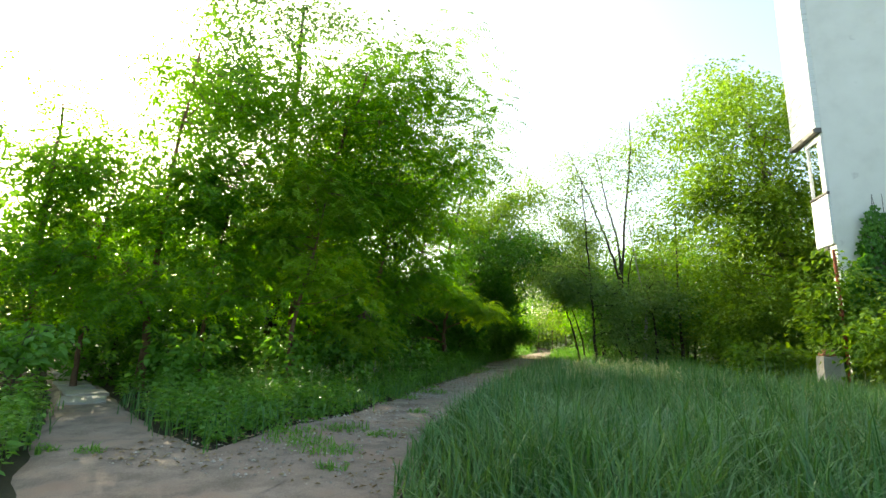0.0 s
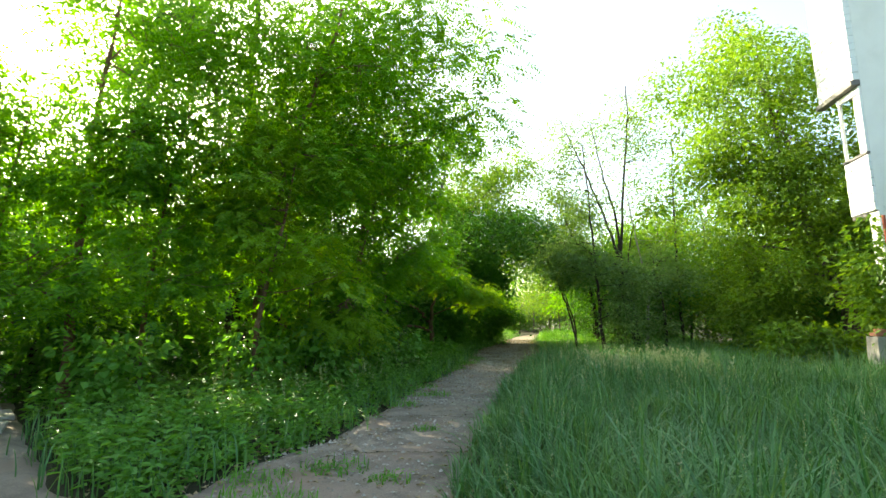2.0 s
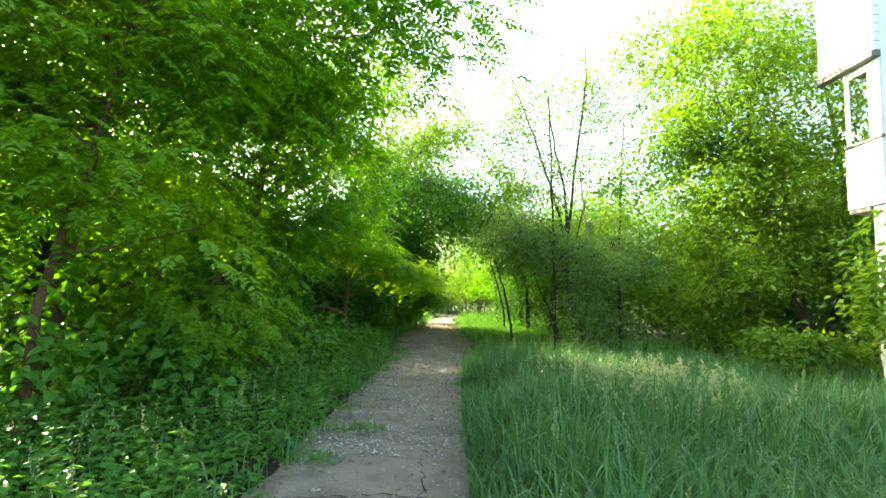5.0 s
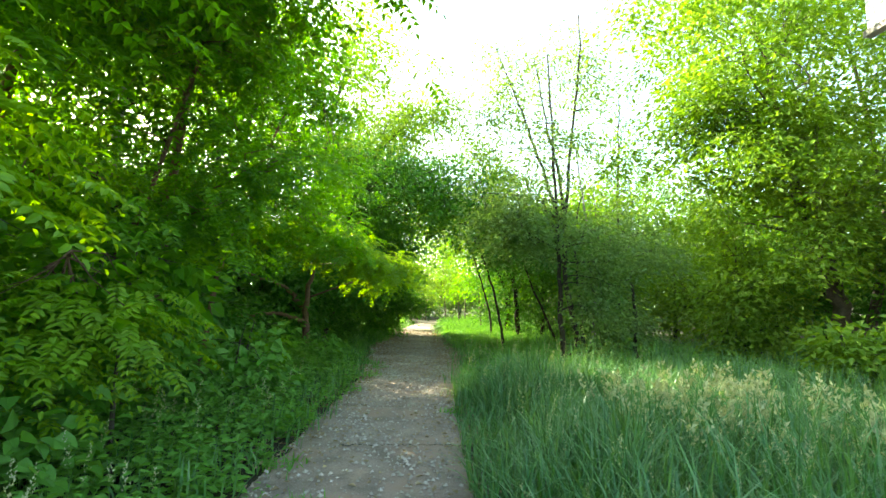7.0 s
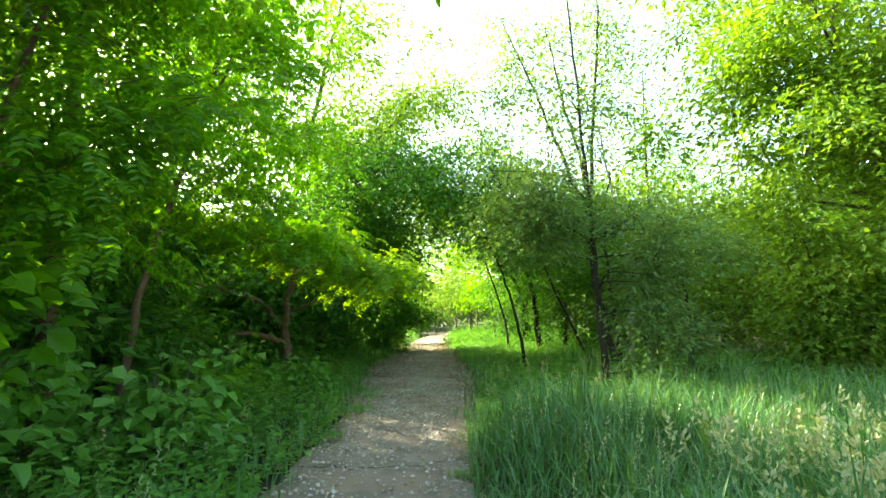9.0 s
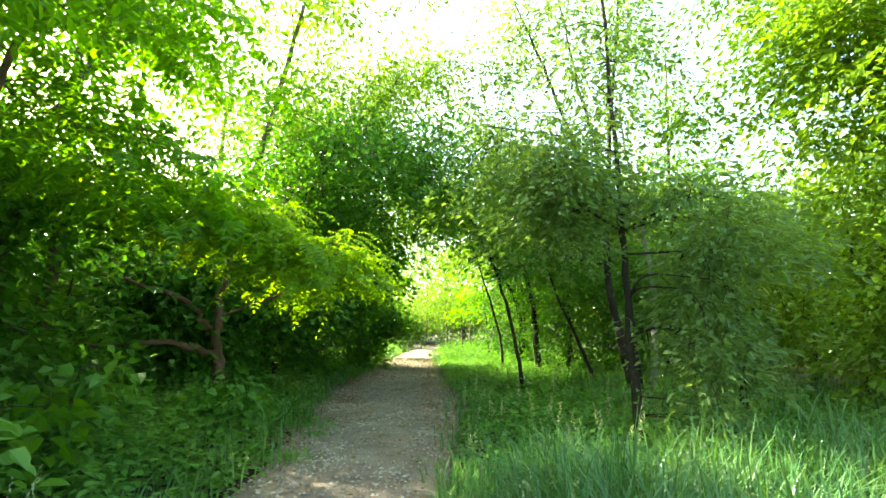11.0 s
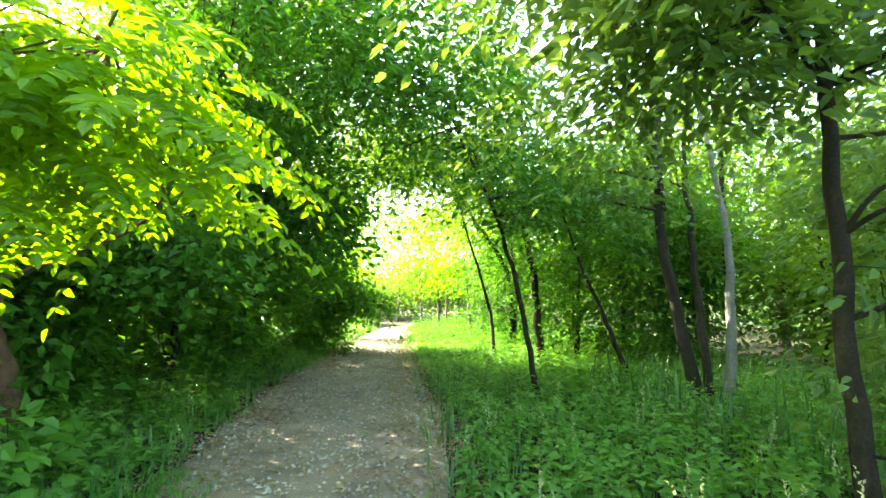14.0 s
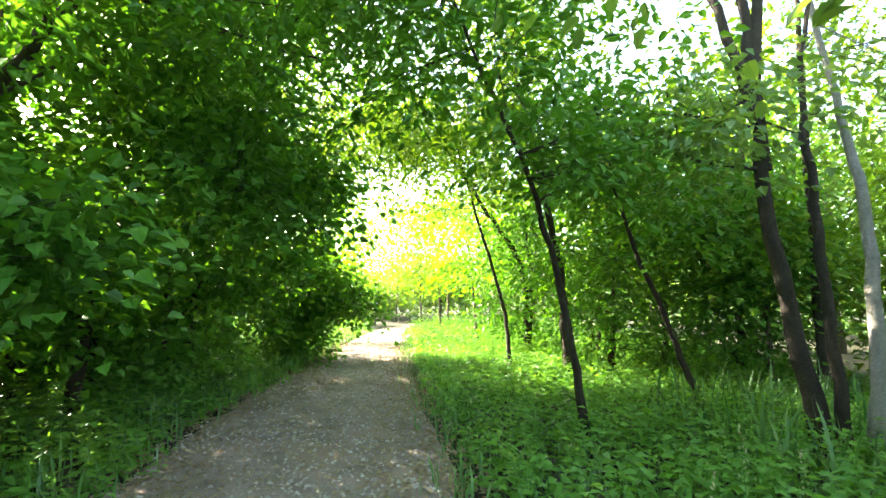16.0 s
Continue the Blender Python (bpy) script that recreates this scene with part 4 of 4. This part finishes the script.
# ---- seed heads, litter, chips ----
def seed_heads(soup, stems, rng, x, y, h, size):
    n = len(x)
    lean = rng.normal(size=(n, 2)) * 0.1
    base = np.stack([x, y, np.zeros(n)], 1)
    top = np.stack([x + lean[:, 0], y + lean[:, 1], h], 1)
    blades(stems, base, top - base, np.tile([1.0, 0.3, 0], (n, 1)), h, np.full(n, 0.007), "kite", 0, 0)
    for k in range(16):
        t = 0.72 + 0.3 * k / 16
        p = base + (top - base) * t + rng.normal(size=(n, 3)) * size * 0.55 * (1.15 - k / 16)
        blades(soup, p, rnd_dir(rng, n) * 0.6 + [0, 0, 0.7], rnd_dir(rng, n), size * rng.uniform(0.6, 1.3, n), size * 0.5, "kite", 0.3)


def build_seed_heads():
    rng = np.random.default_rng(31)
    s, st = Soup(), Soup()
    x, y = scatter(rng, 150, 2.6, 4.9, 11.0, 13.6, lambda a, b: True)
    seed_heads(s, st, rng, x, y, rng.uniform(0.5, 0.85, len(x)), 0.06)
    x, y = scatter(rng, 110, 1.15, 3.6, 9.5, 20.0, lambda a, b: a > path_right(b) + 0.2)
    seed_heads(s, st, rng, x, y, rng.uniform(0.5, 0.85, len(x)), 0.025)
    x, y = scatter(rng, 420, 1.3, 9.0, 4.5, 15.0, lambda a, b: a > path_right(b) + 0.3)
    seed_heads(s, st, rng, x, y, rng.uniform(0.5, 0.95, len(x)), 0.016)
    x, y = scatter(rng, 160, -3.6, -0.8, 7.5, 15.0, lambda a, b: a < path_left(b) - 0.2)
    seed_heads(s, st, rng, x, y, rng.uniform(0.4, 0.8, len(x)), 0.022)
    ob = tagged(new("flowering_grass"), "cream-coloured seed heads on thin stalks above the grass", "seed heads", kind="stuff")
    part("seed_heads", s.mesh("seed_heads", SEED), ob)
    part("stalks", st.mesh("stalks", BLADE), ob)


build_seed_heads()


def build_litter():
    rng = np.random.default_rng(41)
    s = Soup()
    x, y = scatter(rng, 42000, -2.2, 2.2, 4, 34, lambda a, b: on_path(a, b, 0.3) and rng.random() < (0.25 + 0.75 * min(1, abs((a - (path_left(b) + path_right(b)) / 2) / 1.1) ** 2)) * (0.18 if b < 12 else 0.45 if b < 17 else 1.0))
    n = len(x)
    a = rng.uniform(0, 6.28, n)
    z = np.array([0.028 + 0.4 * bumps(u, v) for u, v in zip(x, y)])
    blades(s, np.stack([x, y, z + 0.008], 1), np.stack([np.cos(a), np.sin(a), rng.uniform(0, 0.2, n)], 1), np.tile([0, 0, 1.0], (n, 1)) + rng.normal(size=(n, 3)) * 0.2, rng.uniform(0.03, 0.085, n), rng.uniform(0.02, 0.05, n), "kite", 0.3)
    tagged(new("leaf_litter", s.mesh("leaf_litter", DEAD)), "scattered dry brown leaves on the path", "leaf litter", kind="stuff")
    s = Soup()
    x, y = scatter(rng, 52000, -1.8, 1.8, 4, 30, lambda a, b: on_path(a, b, -0.05) and rng.random() < (0.3 if b < 10 else 0.85) * (0.22 + 0.78 * min(1.0, max(0.0, 0.5 + 1.1 * noise.noise(Vector((a * 1.4, b * 0.9, 2)))))))
    n = len(x)
    r = 0.006 + 0.02 * rng.uniform(0, 1, n) ** 1.8
    z = np.array([0.028 + 0.4 * bumps(u, v) for u, v in zip(x, y)])
    c = np.stack([x, y, z + r * 0.3], 1)
    o = np.array([[1, 0, 0], [0, 1, 0], [-1, 0, 0], [0, -1, 0], [0, 0, 0.8]])
    an = rng.uniform(0, 6.28, n)
    ca, sa = np.cos(an), np.sin(an)
    v = np.empty((n, 5, 3))
    for k in range(5):
        ex = o[k] * rng.uniform(0.7, 1.3, (n, 3))
        v[:, k, 0] = c[:, 0] + r * (ex[:, 0] * ca - ex[:, 1] * sa)
        v[:, k, 1] = c[:, 1] + r * (ex[:, 0] * sa + ex[:, 1] * ca)
        v[:, k, 2] = c[:, 2] + r * ex[:, 2]
    k = np.arange(n)[:, None] * 5
    s.add(v.reshape(-1, 3), tris=np.concatenate([k + [0, 1, 4], k + [1, 2, 4], k + [2, 3, 4], k + [3, 0, 4]]))
    tagged(new("loose_chips", s.mesh("loose_chips", GRAVEL_MAT)), "pale crushed stone chips strewn on the path", "gravel", kind="stuff")


build_litter()


def build_slabs():
    """Broken concrete slabs in the side path."""
    rng = random.Random(9)
    for k in range(7):
        x = -5.9 - k * 0.95
        mid, half = branch_half(x)
        bm = bmesh.new()
        w, d = 0.42, 0.36 + rng.uniform(-0.06, 0.05)
        box_bm(bm, -w, -d, -0.03, w, d, 0.035)
        bmesh.ops.bevel(bm, geom=list(bm.edges), offset=0.012, segments=1, affect='EDGES')
        ob = new("concrete_slab", bm_mesh("concrete_slab", bm, CONCRETE))
        ob.matrix_world = pose(x, mid + rng.uniform(-0.12, 0.12), 0.04, rng.uniform(-2, 2), rng.uniform(-2, 2), -34 + rng.uniform(-6, 6))
        tagged(ob, "pale worn concrete slab set in the side path", "slab", "path slabs")


build_slabs()


def build_weeds():
    """Tufts that grow out of the path, and the cracks they follow."""
    rng = np.random.default_rng(61)
    s = Soup()
    tufts = [(0.1, 5.2, 0.22), (-0.5, 5.5, 0.25), (-0.3, 6.4, 0.2), (0.35, 6.2, 0.12), (-0.9, 6.0, 0.2), (0.5, 4.6, 0.1), (-0.45, 10.95, 0.22), (-0.7, 9.9, 0.16), (-0.8, 12.0, 0.15), (-0.75, 17.4, 0.22), (-0.9, 19.2, 0.25), (-0.6, 18.6, 0.14), (0.9, 14.2, 0.1), (0.15, 8.2, 0.1), (-2.3, 4.3, 0.1), (-2.8, 4.2, 0.08)]
    for tx, ty, r in tufts:
        n = int(500 * r)
        a, q = rng.uniform(0, 6.28, n), r * np.sqrt(rng.uniform(0, 1, n)) * 1.2
        x, y = tx + np.cos(a) * q * 1.5, ty + np.sin(a) * q
        grass_blades(s, rng, x, y, 0.10 + 0.3 * r, 0.006, 0.9)
        m = int(110 * r)
        x, y = tx + rng.normal(size=m) * r * 0.8, ty + rng.normal(size=m) * r * 0.6
        herbs(s, rng, x, y, 0.07, 0.055, 2)
    tagged(new("path_weeds", s.mesh("path_weeds", LEAF_HERB)), "small weeds and grass tufts growing through the path", "weeds", kind="stuff")
    w = Soup()
    lines = [[(-0.95, 10.8), (-0.4, 10.95), (0.2, 10.9), (0.98, 10.95)], [(-0.4, 12.6), (0.1, 12.62), (0.7, 12.65), (0.98, 12.6)], [(-3.0, 4.1), (-2.3, 4.4), (-1.6, 4.7), (-1.1, 5.4)],
             [(0.2, 8.3), (0.5, 9.2), (0.45, 10.1), (0.6, 10.9)], [(-0.9, 8.9), (-0.3, 9.0), (0.3, 9.1), (0.95, 9.0)], [(-0.9, 14.6), (0.0, 14.5), (0.95, 14.7)], [(-1.2, 6.0), (-0.4, 6.9), (0.3, 7.1), (0.9, 7.2)]]
    for ln in lines:
        p = spline([(a, b, 0) for a, b in ln], 40)
        p[:, :2] += rng.normal(size=(40, 2)) * 0.022
        v = []
        for k in range(40):
            ww = rng.uniform(0.004, 0.014)
            z = 0.034 + 0.4 * bumps(p[k, 0], p[k, 1]) + 0.008 * noise.noise(Vector((p[k, 0] * 4, p[k, 1] * 4, 0)))
            v += [(p[k, 0] - ww * 0.3, p[k, 1] - ww, z), (p[k, 0] + ww * 0.3, p[k, 1] + ww, z)]
        w.add(v, quads=[(2 * k, 2 * k + 2, 2 * k + 3, 2 * k + 1) for k in range(39)])
    tagged(new("trim_path_cracks", w.mesh("trim_path_cracks", SOIL)), "dark soil-filled cracks across the path", "cracks", kind="structure")


build_weeds()


# ---- woods that close the place ----
def build_woods():
    rng = np.random.default_rng(91)
    s = Soup()
    # added woods; left strip is low for sun, taller past y 20 for shade
    strips = [(-24, -17, -6, 20, 6.5, 1400), (-24, -17, 20, 46, 10.0, 1600), (17, 27, -6, 50, 9.0, 2300), (-30, -8, 56, 64, 4.0, 900), (-8, 30, 58, 66, 6.0, 1200), (-20, 24, -20, -12, 8.0, 1500)]
    for x0, x1, y0, y1, h, n in strips:
        c = np.stack([rng.uniform(x0, x1, n), rng.uniform(y0, y1, n), np.zeros(n)], 1)
        top = h * (0.75 + 0.35 * np.sin(c[:, 0] * 0.7 + c[:, 1] * 0.5))
        c[:, 2] = rng.uniform(0.1, 1.0, n) ** 0.8 * top
        foliage(s, rng, c, "leaf", 8, 0.5, 0.8)
    tagged(new("far_woods", s.mesh("far_woods", LEAF_FAR)), "dense green woods added to close the view and shade the path", "woods", kind="stuff")
    w = Soup()
    for k in range(150):
        x0, x1, y0, y1, h, n = strips[k % len(strips)]
        x, y = rng.uniform(x0, x1), rng.uniform(y0, y1)
        tube(w, spline([(x, y, -0.1), (x + rng.normal() * 0.2, y, h * 0.5), (x + rng.normal() * 0.4, y, h)], 6), np.linspace(0.12, 0.03, 6), 6)
    tagged(new("far_trunks", w.mesh("far_trunks", BARK_DARK, True)), "dark tree trunks inside the far woods", "trunks", kind="stuff")


build_woods()
